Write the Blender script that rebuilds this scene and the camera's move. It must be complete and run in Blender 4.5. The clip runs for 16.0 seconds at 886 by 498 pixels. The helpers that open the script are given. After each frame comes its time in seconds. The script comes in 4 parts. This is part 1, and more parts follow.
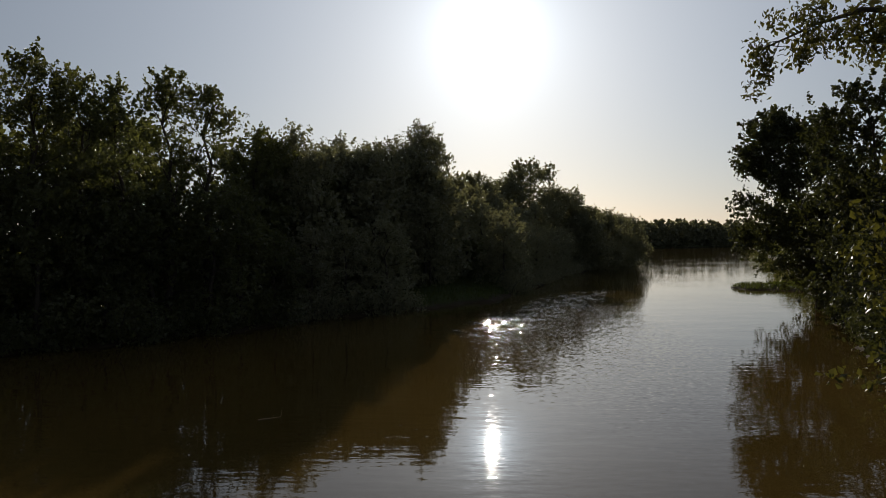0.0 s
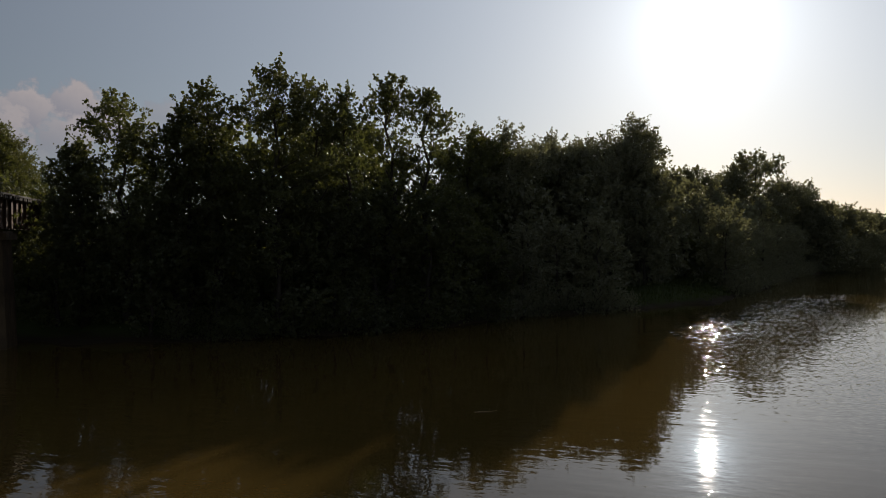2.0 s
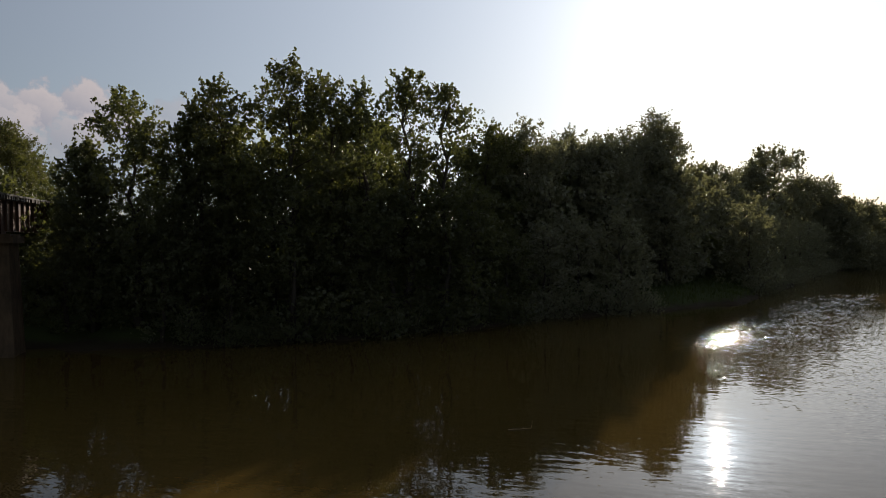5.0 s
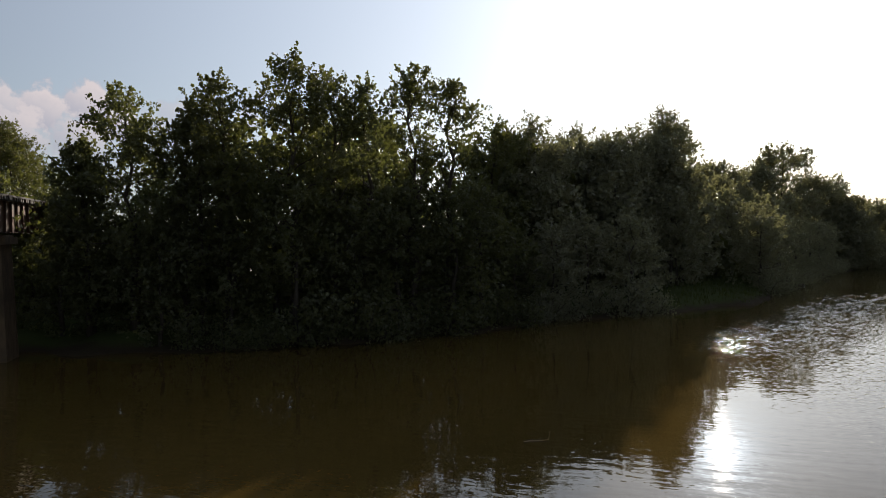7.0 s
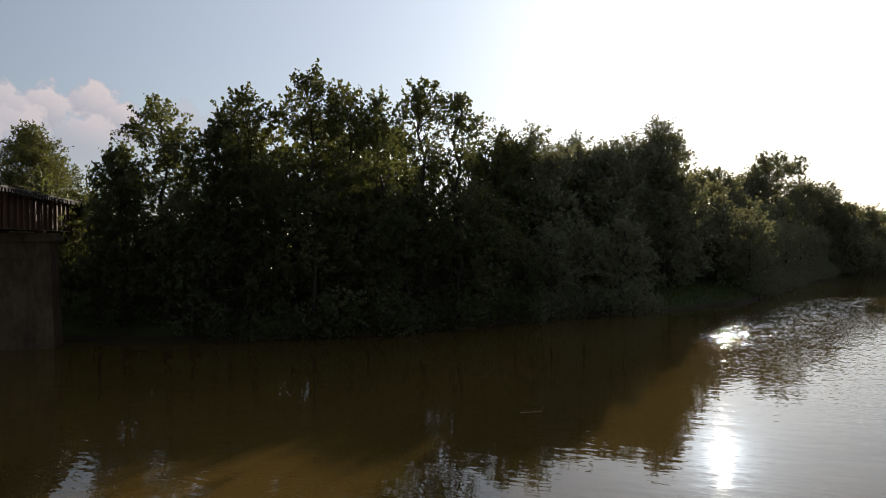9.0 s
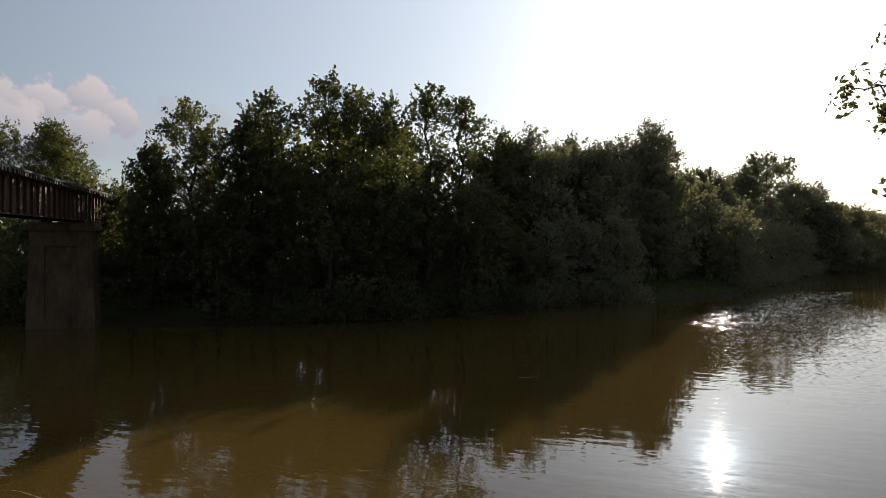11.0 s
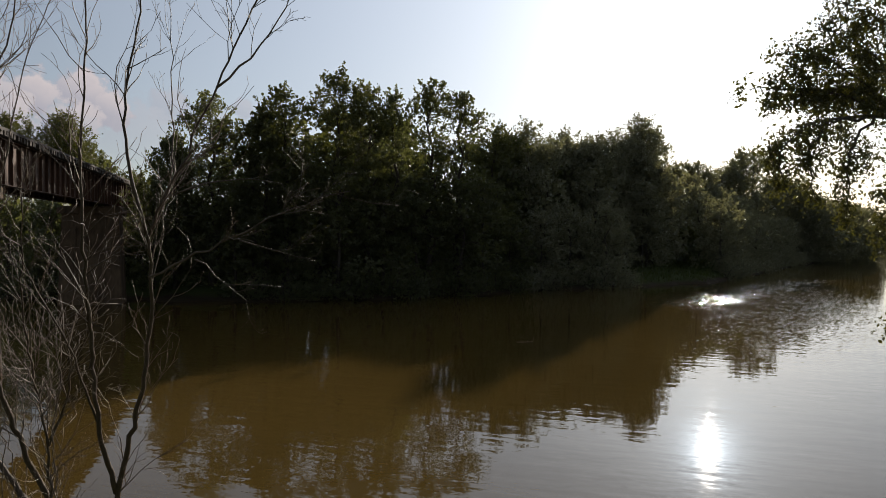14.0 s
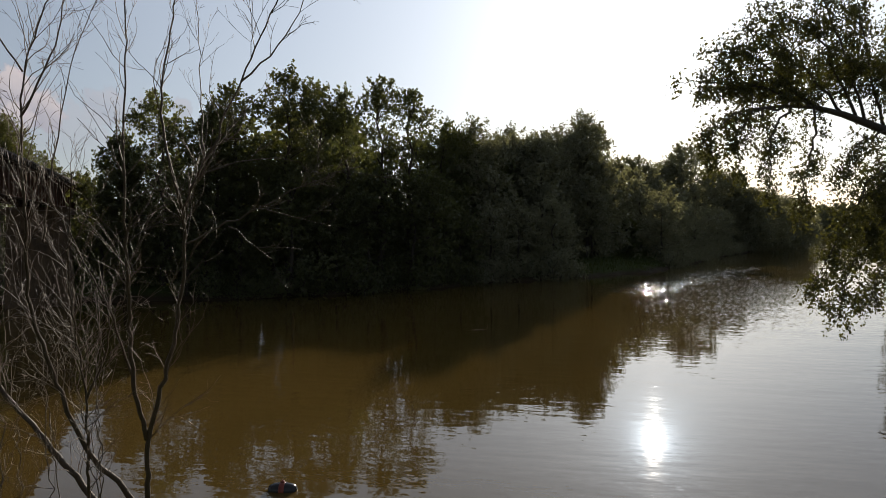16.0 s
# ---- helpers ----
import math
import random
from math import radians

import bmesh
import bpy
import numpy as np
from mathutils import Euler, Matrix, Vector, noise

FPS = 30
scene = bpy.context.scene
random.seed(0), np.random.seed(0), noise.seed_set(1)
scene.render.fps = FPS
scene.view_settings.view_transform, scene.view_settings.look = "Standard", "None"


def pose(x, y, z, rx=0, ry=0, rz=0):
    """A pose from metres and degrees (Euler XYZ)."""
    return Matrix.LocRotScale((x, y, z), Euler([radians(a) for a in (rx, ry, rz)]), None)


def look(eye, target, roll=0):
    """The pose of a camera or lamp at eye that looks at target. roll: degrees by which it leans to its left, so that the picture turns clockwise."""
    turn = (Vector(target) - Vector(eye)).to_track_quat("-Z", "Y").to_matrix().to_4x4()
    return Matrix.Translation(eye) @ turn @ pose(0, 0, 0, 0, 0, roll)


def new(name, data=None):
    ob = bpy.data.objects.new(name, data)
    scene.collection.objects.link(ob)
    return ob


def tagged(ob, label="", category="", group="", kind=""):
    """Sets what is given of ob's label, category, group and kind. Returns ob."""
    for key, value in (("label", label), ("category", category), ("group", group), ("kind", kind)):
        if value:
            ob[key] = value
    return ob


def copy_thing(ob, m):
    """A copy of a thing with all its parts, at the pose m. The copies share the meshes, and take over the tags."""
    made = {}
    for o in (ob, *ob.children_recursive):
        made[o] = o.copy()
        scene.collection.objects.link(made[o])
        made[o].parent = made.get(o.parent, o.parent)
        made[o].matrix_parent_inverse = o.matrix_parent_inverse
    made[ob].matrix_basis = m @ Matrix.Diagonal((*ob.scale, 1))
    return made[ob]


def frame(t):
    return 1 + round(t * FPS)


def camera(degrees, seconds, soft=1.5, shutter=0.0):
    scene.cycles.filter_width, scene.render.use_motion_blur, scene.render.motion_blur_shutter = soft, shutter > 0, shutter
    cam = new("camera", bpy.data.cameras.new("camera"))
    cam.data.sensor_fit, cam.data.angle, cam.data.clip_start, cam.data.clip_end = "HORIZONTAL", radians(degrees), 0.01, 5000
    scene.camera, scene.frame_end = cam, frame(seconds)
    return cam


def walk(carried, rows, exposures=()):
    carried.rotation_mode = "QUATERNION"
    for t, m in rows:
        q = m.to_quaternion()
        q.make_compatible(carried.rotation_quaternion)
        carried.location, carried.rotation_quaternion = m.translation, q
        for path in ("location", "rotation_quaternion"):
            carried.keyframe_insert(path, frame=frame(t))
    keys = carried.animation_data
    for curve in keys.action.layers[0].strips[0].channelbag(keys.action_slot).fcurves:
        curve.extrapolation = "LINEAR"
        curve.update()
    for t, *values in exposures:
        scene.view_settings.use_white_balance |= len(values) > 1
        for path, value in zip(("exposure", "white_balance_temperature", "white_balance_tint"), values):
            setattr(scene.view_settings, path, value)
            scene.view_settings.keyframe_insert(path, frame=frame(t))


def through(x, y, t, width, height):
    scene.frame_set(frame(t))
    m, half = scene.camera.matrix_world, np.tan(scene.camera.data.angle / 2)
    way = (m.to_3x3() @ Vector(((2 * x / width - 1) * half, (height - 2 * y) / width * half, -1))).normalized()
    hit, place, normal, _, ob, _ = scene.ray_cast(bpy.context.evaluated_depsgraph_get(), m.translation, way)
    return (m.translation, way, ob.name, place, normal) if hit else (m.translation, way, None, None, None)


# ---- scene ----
cam = camera(62.0, 16.0, 0.5)
PATH = [
    (0.0, (-0.496, -1.303, 7.015), (-0.946, 8.686, 6.912), -0.51),
    (0.5, (-0.499, -1.287, 7.001), (-1.342, 8.676, 6.880), -0.65),
    (1.0, (-0.506, -1.257, 6.983), (-3.145, 8.388, 6.891), -0.10),
    (1.5, (-0.524, -1.221, 6.969), (-3.702, 8.260, 6.856), -0.10),
    (2.0, (-0.869, -1.133, 6.978), (-4.062, 8.343, 6.860), -0.27),
    (2.5, (-0.990, -1.063, 6.987), (-4.201, 8.406, 6.860), -0.34),
    (3.0, (-1.146, -0.941, 7.044), (-4.380, 8.521, 6.915), -0.40),
    (3.5, (-1.391, -0.827, 7.165), (-4.651, 8.626, 7.039), -0.50),
    (4.0, (-1.598, -0.683, 7.290), (-4.880, 8.762, 7.150), -0.51),
    (6.5, (-3.082, 2.042, 7.349), (-6.425, 11.465, 7.170), -0.57),
    (7.0, (-3.104, 1.957, 7.302), (-6.449, 11.380, 7.143), -0.62),
    (7.5, (-2.996, 1.443, 7.254), (-6.350, 10.863, 7.124), -0.53),
    (8.0, (-2.691, 0.418, 7.265), (-6.050, 9.837, 7.145), -0.45),
    (8.5, (-2.293, -0.939, 7.259), (-5.653, 8.479, 7.144), -0.25),
    (9.0, (-1.890, -2.502, 7.243), (-5.260, 6.912, 7.114), -0.09),
    (11.5, (-0.557, -8.401, 6.760), (-3.879, 1.029, 6.585), 0.40),
    (12.0, (-0.311, -9.301, 6.762), (-3.623, 0.133, 6.560), 0.48),
    (12.5, (-0.217, -10.032, 6.616), (-3.506, -0.591, 6.408), 0.52),
    (13.0, (-0.143, -10.701, 6.386), (-3.414, -1.253, 6.173), 0.53),
    (13.5, (-0.083, -11.296, 6.197), (-3.337, -1.843, 5.972), 0.54),
    (14.0, (-0.059, -11.805, 5.983), (-3.299, -2.347, 5.753), 0.56),
    (14.5, (-0.058, -12.246, 5.819), (-3.315, -2.794, 5.588), 0.35),
    (15.0, (-0.067, -12.611, 5.734), (-3.301, -3.151, 5.493), 0.50),
    (15.5, (-0.104, -12.873, 5.702), (-3.284, -3.395, 5.456), 0.44),
    (16.0, (-0.103, -13.132, 5.687), (-2.657, -3.467, 5.429), -0.53),
]
walk(cam, [(t, look(eye, target, roll)) for t, eye, target, roll in PATH], exposures=[(0.0, -0.48), (1.0, -0.62), (1.5, -0.56), (3.0, -0.16), (4.0, -0.1), (6.5, 0.45), (7.0, 0.5), (8.0, 0.48), (9.0, 0.42), (12.5, 0.32), (16.0, 0.29)])

SUN_AZ, SUN_EL = 1.14, 15.6  # degrees: clockwise from +y, above the horizon
SUN_DIR = Vector((math.sin(radians(SUN_AZ)) * math.cos(radians(SUN_EL)), math.cos(radians(SUN_AZ)) * math.cos(radians(SUN_EL)), math.sin(radians(SUN_EL))))


# ---- small node helpers ----
def put(tree, kind, operation=""):
    n = tree.nodes.new(kind)
    if operation:
        n.operation = operation
    return n


def wire(tree, a, b):
    tree.links.new(a, b)


def calc(tree, op, a, b=None, c=None):
    n = tree.nodes.new("ShaderNodeMath")
    n.operation = op
    for i, v in enumerate((a, b, c)):
        if v is None:
            continue
        if isinstance(v, (int, float)):
            n.inputs[i].default_value = v
        else:
            tree.links.new(v, n.inputs[i])
    return n.outputs[0]


def blend(tree, fac, a, b, mode="MIX"):
    n = tree.nodes.new("ShaderNodeMix")
    n.data_type, n.blend_type, n.clamp_factor = "RGBA", mode, True
    for sock, v in ((n.inputs[0], fac), (n.inputs[6], a), (n.inputs[7], b)):
        if isinstance(v, (int, float)):
            sock.default_value = v
        elif isinstance(v, tuple):
            sock.default_value = (*v, 1)
        else:
            tree.links.new(v, sock)
    return n.outputs[2]


def ramp(tree, fac, lo, hi):
    n = tree.nodes.new("ShaderNodeMapRange")
    n.interpolation_type = "SMOOTHSTEP"
    n.inputs[1].default_value, n.inputs[2].default_value = lo, hi
    tree.links.new(fac, n.inputs[0])
    return n.outputs[0]


def noise_tex(tree, vec, scale, detail=4.0, rough=0.55, stretch=None):
    if stretch:
        m = put(tree, "ShaderNodeMapping")
        m.inputs["Scale"].default_value = stretch[:3]
        if len(stretch) > 3:
            m.inputs["Rotation"].default_value = (0, 0, radians(stretch[3]))
        wire(tree, vec, m.inputs[0])
        vec = m.outputs[0]
    n = put(tree, "ShaderNodeTexNoise")
    n.inputs["Scale"].default_value, n.inputs["Detail"].default_value, n.inputs["Roughness"].default_value = scale, detail, rough
    wire(tree, vec, n.inputs["Vector"])
    return n.outputs["Fac"]


# ---- sky and sun ----
world = bpy.data.worlds.new("world")
scene.world = world
world.use_nodes = True
wt = world.node_tree
wt.nodes.clear()
sky = put(wt, "ShaderNodeTexSky")
sky.sky_type, sky.sun_disc, sky.sun_elevation, sky.sun_rotation = "NISHITA", False, radians(SUN_EL), radians(SUN_AZ)
sky.air_density, sky.dust_density, sky.ozone_density = 1.0, 0.5, 1.5
coord = put(wt, "ShaderNodeTexCoord")
ray_dir = put(wt, "ShaderNodeVectorMath", operation="NORMALIZE")
wire(wt, coord.outputs["Generated"], ray_dir.inputs[0])
DIR = ray_dir.outputs[0]


def angle_from(direction):
    d = put(wt, "ShaderNodeVectorMath", operation="DOT_PRODUCT")
    wire(wt, DIR, d.inputs[0])
    d.inputs[1].default_value = direction
    return calc(wt, "ARCCOSINE", calc(wt, "MINIMUM", d.outputs["Value"], 1.0))


# the haze round the sun
off_sun = angle_from(SUN_DIR)
core = calc(wt, "MULTIPLY", calc(wt, "EXPONENT", calc(wt, "MULTIPLY", off_sun, -1 / radians(2.5))), 11.0)
aureole = calc(wt, "MULTIPLY", calc(wt, "EXPONENT", calc(wt, "MULTIPLY", off_sun, -1 / radians(0.75))), 62.0)
halo = calc(wt, "MULTIPLY", calc(wt, "EXPONENT", calc(wt, "MULTIPLY", off_sun, -1 / radians(10.0))), 4.6)
veil = calc(wt, "MULTIPLY", calc(wt, "EXPONENT", calc(wt, "MULTIPLY", off_sun, -1 / radians(28.0))), 3.4)
glow = put(wt, "ShaderNodeVectorMath", operation="SCALE")
glow.inputs[0].default_value = (0.86, 0.98, 1.09)
wire(wt, calc(wt, "ADD", calc(wt, "ADD", core, aureole), calc(wt, "ADD", halo, veil)), glow.inputs["Scale"])
clear = blend(wt, 1.0, sky.outputs[0], (0.29, 0.29, 0.29), "MULTIPLY")
haze_split = put(wt, "ShaderNodeSeparateXYZ")
wire(wt, DIR, haze_split.inputs[0])
thinner = calc(wt, "SUBTRACT", 1.0, calc(wt, "MULTIPLY", ramp(wt, haze_split.outputs[2], 0.3, 0.85), 0.35))
haze = put(wt, "ShaderNodeVectorMath", operation="SCALE")
haze.inputs[0].default_value = (2.1, 2.18, 2.58)
# the haze scatters forwards: it is thin and dim on the side away from the sun
forward = calc(wt, "ADD", 0.38, calc(wt, "MULTIPLY", calc(wt, "SUBTRACT", 1.0, ramp(wt, off_sun, radians(12), radians(76))), 0.64))
wire(wt, calc(wt, "MULTIPLY", thinner, forward), haze.inputs["Scale"])
milky = blend(wt, 1.0, clear, haze.outputs[0], "ADD")
hazy = blend(wt, 1.0, milky, glow.outputs[0], "ADD")
# a bank of cumulus low in the sky
split = put(wt, "ShaderNodeSeparateXYZ")
wire(wt, DIR, split.inputs[0])
up = split.outputs[2]
side = calc(wt, "ARCTAN2", split.outputs[0], split.outputs[1])
puffs = noise_tex(wt, DIR, 26.0, 6.0, 0.55, (1, 1, 1.3))
lumps = noise_tex(wt, DIR, 60.0, 4.0, 0.6)
rise = calc(wt, "ADD", calc(wt, "ARCSINE", up), radians(0.55))
rag = calc(wt, "ADD", calc(wt, "MULTIPLY", calc(wt, "SUBTRACT", puffs, 0.5), 1.0), calc(wt, "MULTIPLY", calc(wt, "SUBTRACT", lumps, 0.5), 1.25))
CUMULUS = [(-54.0, 9.4, 2.8, 0.8), (-50.6, 9.3, 2.1, 0.9), (-48.1, 9.3, 1.9, 1.0), (-45.0, 9.7, 2.0, 1.0), (-43.1, 8.7, 1.6, 1.0), (-45.8, 7.6, 2.4, 0.85), (-49.6, 7.4, 2.6, 0.85), (-53.5, 7.4, 3.0, 0.85), (-39.3, 9.3, 1.6, 0.5), (-36.8, 8.8, 1.4, 0.4), (-34.2, 9.5, 0.9, 0.5), (-41.5, 6.8, 3.0, 0.4)]
cover, lit = 0.0, 0.0
for az, el, size, thick in CUMULUS:
    dx = calc(wt, "MULTIPLY", calc(wt, "SUBTRACT", side, radians(az)), 0.98 / radians(size))
    dy = calc(wt, "MULTIPLY", calc(wt, "SUBTRACT", rise, radians(el)), 1.0 / radians(size))
    d = calc(wt, "ADD", calc(wt, "SQRT", calc(wt, "ADD", calc(wt, "MULTIPLY", dx, dx), calc(wt, "MULTIPLY", dy, dy))), rag)
    here = calc(wt, "MULTIPLY", calc(wt, "SUBTRACT", 1.0, ramp(wt, d, 0.66, 1.06)), thick)
    # the tops and the sides to the sun are bright, the bases grey
    top_side = ramp(wt, calc(wt, "ADD", calc(wt, "MULTIPLY", dy, 0.8), calc(wt, "MULTIPLY", dx, 0.35)), -0.5, 0.9)
    dapple = calc(wt, "ADD", 0.35, calc(wt, "MULTIPLY", calc(wt, "ADD", puffs, lumps), 0.65))
    lit = calc(wt, "MAXIMUM", calc(wt, "MULTIPLY", calc(wt, "MULTIPLY", top_side, here), dapple), lit)
    cover = calc(wt, "MAXIMUM", here, cover)
cover = calc(wt, "MULTIPLY", cover, ramp(wt, rise, radians(4.0), radians(8.0)))
cloud_colour = blend(wt, lit, tuple(4.7 * v for v in (0.66, 0.65, 0.76)), tuple(4.6 * v for v in (1.2, 1.04, 1.02)))
with_clouds = blend(wt, calc(wt, "MULTIPLY", cover, 0.88), hazy, cloud_colour)
back = put(wt, "ShaderNodeBackground")
back.inputs["Strength"].default_value = 0.1
wire(wt, with_clouds, back.inputs["Color"])
out = put(wt, "ShaderNodeOutputWorld")
wire(wt, back.outputs[0], out.inputs[0])

sun_data = bpy.data.lights.new("sun", "SUN")
sun_data.energy, sun_data.angle, sun_data.color = 3.8, radians(0.5), (1.0, 0.9, 0.76)
sun_ob = new("sun", sun_data)
sun_ob.matrix_world = look(tuple(SUN_DIR * 60), (0, 0, 0))


# ---- materials ----
def material(name):
    m = bpy.data.materials.new(name)
    m.use_nodes = True
    t = m.node_tree
    t.nodes.clear()
    o = put(t, "ShaderNodeOutputMaterial")
    p = put(t, "ShaderNodeBsdfPrincipled")
    wire(t, p.outputs[0], o.inputs[0])
    return m, t, p, o


def object_coord(t):
    return put(t, "ShaderNodeTexCoord").outputs["Object"]


def place_coord(t):
    return put(t, "ShaderNodeNewGeometry").outputs["Position"]


def bump(t, p, height, strength, distance):
    b = put(t, "ShaderNodeBump")
    b.inputs["Strength"].default_value, b.inputs["Distance"].default_value = strength, distance
    wire(t, height, b.inputs["Height"])
    wire(t, b.outputs[0], p.inputs["Normal"])
    return b


def leaf_material(name, dark, light, through):
    m, t, p, o = material(name)
    geo = put(t, "ShaderNodeNewGeometry")
    patch = noise_tex(t, geo.outputs["Position"], 0.35, 2.0)
    each = put(t, "ShaderNodeObjectInfo").outputs["Random"]
    f = calc(t, "ADD", calc(t, "MULTIPLY", geo.outputs["Random Per Island"], 0.3), calc(t, "ADD", calc(t, "MULTIPLY", patch, 0.45), calc(t, "MULTIPLY", each, 0.35)))
    col = blend(t, f, dark, light)
    wire(t, col, p.inputs["Base Color"])
    p.inputs["Roughness"].default_value = 0.45
    p.inputs["Specular IOR Level"].default_value = 0.5
    tr = put(t, "ShaderNodeBsdfTranslucent")
    wire(t, blend(t, 1.0, col, through, "MULTIPLY"), tr.inputs["Color"])
    mix = put(t, "ShaderNodeMixShader")
    mix.inputs[0].default_value = 0.46
    wire(t, p.outputs[0], mix.inputs[1])
    wire(t, tr.outputs[0], mix.inputs[2])
    wire(t, mix.outputs[0], o.inputs[0])
    return m


LEAF_DARK = leaf_material("leaf_dark", (0.07, 0.07, 0.035), (0.138, 0.138, 0.066), (1.4, 1.45, 0.62))
LEAF_OLIVE = leaf_material("leaf_olive", (0.085, 0.086, 0.038), (0.152, 0.15, 0.062), (1.2, 1.22, 0.5))
# lighter leaf for the downstream trees: haze towards the sun, put into the colour
LEAF_HAZED = leaf_material("leaf_hazed", (0.17, 0.162, 0.108), (0.3, 0.286, 0.185), (1.05, 1.05, 0.66))
LEAF_WILLOW = leaf_material("leaf_willow", (0.088, 0.09, 0.049), (0.155, 0.157, 0.083), (1.4, 1.45, 0.65))
LEAF_NEAR = leaf_material("leaf_near", (0.045, 0.047, 0.018), (0.102, 0.097, 0.036), (1.2, 1.15, 0.45))
LEAF_THICK = leaf_material("leaf_thick", (0.036, 0.04, 0.018), (0.08, 0.082, 0.034), (0.9, 0.9, 0.42))


def bark_material(name, dark, light, scale, gloss=0.25):
    m, t, p, o = material(name)
    v = object_coord(t)
    grain = noise_tex(t, v, scale, 6.0, 0.65, (1, 1, 0.25))
    blot = noise_tex(t, v, scale * 0.12, 3.0)
    wire(t, blend(t, calc(t, "MULTIPLY", calc(t, "ADD", grain, blot), 0.55), dark, light), p.inputs["Base Color"])
    p.inputs["Roughness"].default_value = 0.85 - 0.5 * gloss
    p.inputs["Specular IOR Level"].default_value = gloss
    bump(t, p, grain, 0.9, 0.02)
    return m


BARK = bark_material("bark", (0.03, 0.023, 0.017), (0.1, 0.078, 0.058), 14)
BARK_PALE = bark_material("bark_pale", (0.02, 0.0125, 0.007), (0.115, 0.074, 0.043), 30, 0.42)
TWIG = bark_material("young_bark", (0.038, 0.024, 0.015), (0.16, 0.102, 0.062), 40, 0.6)
DRIFTWOOD = bark_material("driftwood", (0.16, 0.13, 0.1), (0.4, 0.34, 0.27), 18)

# river water: silty brown below, a clear rippled surface above
WATER, t, p, o = material("river_water")
pos = place_coord(t)
silt = noise_tex(t, pos, 0.06, 4.0, 0.55, (1.0, 0.45, 1, -12))
wire(t, blend(t, ramp(t, silt, 0.35, 0.7), (0.078, 0.05, 0.013), (0.115, 0.072, 0.019)), p.inputs["Base Color"])
p.inputs["Roughness"].default_value = 0.02
p.inputs["IOR"].default_value = 1.33
swell = noise_tex(t, pos, 0.3, 1.0, 0.4, (0.6, 1.0, 1, 12))
chop = noise_tex(t, pos, 1.7, 1.5, 0.45, (0.34, 1.0, 1, 6))
gust = ramp(t, noise_tex(t, pos, 0.045, 3.0, 0.5, (0.6, 1.0, 1, 20)), 0.36, 0.68)
# a shallow riffle where the current breaks over a bar that lies aslant across the river
xyz = put(t, "ShaderNodeSeparateXYZ")
wire(t, pos, xyz.inputs[0])
bar_x = calc(t, "ADD", -1.6, calc(t, "MULTIPLY", calc(t, "SUBTRACT", xyz.outputs[1], 50.0), 0.31))
off_bar = calc(t, "ABSOLUTE", calc(t, "SUBTRACT", xyz.outputs[0], bar_x))
riffle = calc(t, "MULTIPLY", calc(t, "SUBTRACT", 1.0, ramp(t, off_bar, 1.8, 6.0)), calc(t, "MULTIPLY", ramp(t, xyz.outputs[1], 46.0, 58.0), calc(t, "SUBTRACT", 1.0, ramp(t, xyz.outputs[1], 92.0, 112.0))))
# ruffled water that the riffle sends down to the pool
ruffle = put(t, "ShaderNodeVectorMath", operation="DISTANCE")
m_u = put(t, "ShaderNodeMapping")
m_u.inputs["Scale"].default_value = (0.095, 0.026, 0.0)
m_u.inputs["Location"].default_value = (-6.5 * 0.095, -62.0 * 0.026, 0.0)
wire(t, pos, m_u.inputs[0])
wire(t, m_u.outputs[0], ruffle.inputs[0])
ruffled = calc(t, "SUBTRACT", 1.0, ramp(t, ruffle.outputs["Value"], 0.35, 1.1))
patchy = ramp(t, noise_tex(t, pos, 0.6, 3.0, 0.6, (1.0, 0.5, 1)), 0.36, 0.52)
broken = calc(t, "MULTIPLY", patchy, riffle)
ripple = noise_tex(t, pos, 5.5, 2.0, 0.5, (0.3, 1.0, 1, 3))
height = calc(t, "ADD", calc(t, "ADD", calc(t, "MULTIPLY", swell, 0.8), calc(t, "MULTIPLY", ripple, 0.05)), calc(t, "MULTIPLY", chop, calc(t, "ADD", calc(t, "MULTIPLY", gust, 0.5), 0.26)))
waves = bump(t, p, height, 1.0, 0.016)
# small facets of the surface: mostly calm, with scattered steep ones that glint
m_f = put(t, "ShaderNodeMapping")
m_f.inputs["Scale"].default_value = (0.6, 1.0, 1.0)
wire(t, pos, m_f.inputs[0])
facet = put(t, "ShaderNodeTexNoise")
facet.inputs["Scale"].default_value, facet.inputs["Detail"].default_value = 4.6, 2.0
wire(t, m_f.outputs[0], facet.inputs["Vector"])
rgb = put(t, "ShaderNodeSeparateColor")
wire(t, facet.outputs["Color"], rgb.inputs[0])
fine = put(t, "ShaderNodeTexNoise")
fine.inputs["Scale"].default_value, fine.inputs["Detail"].default_value = 8.0, 2.0
wire(t, m_f.outputs[0], fine.inputs["Vector"])
rgb_fine = put(t, "ShaderNodeSeparateColor")
wire(t, fine.outputs["Color"], rgb_fine.inputs[0])


def cubed(n):
    return calc(t, "MULTIPLY", calc(t, "POWER", calc(t, "MULTIPLY", calc(t, "ABSOLUTE", n), 5.0), 3.0), calc(t, "SIGN", n))


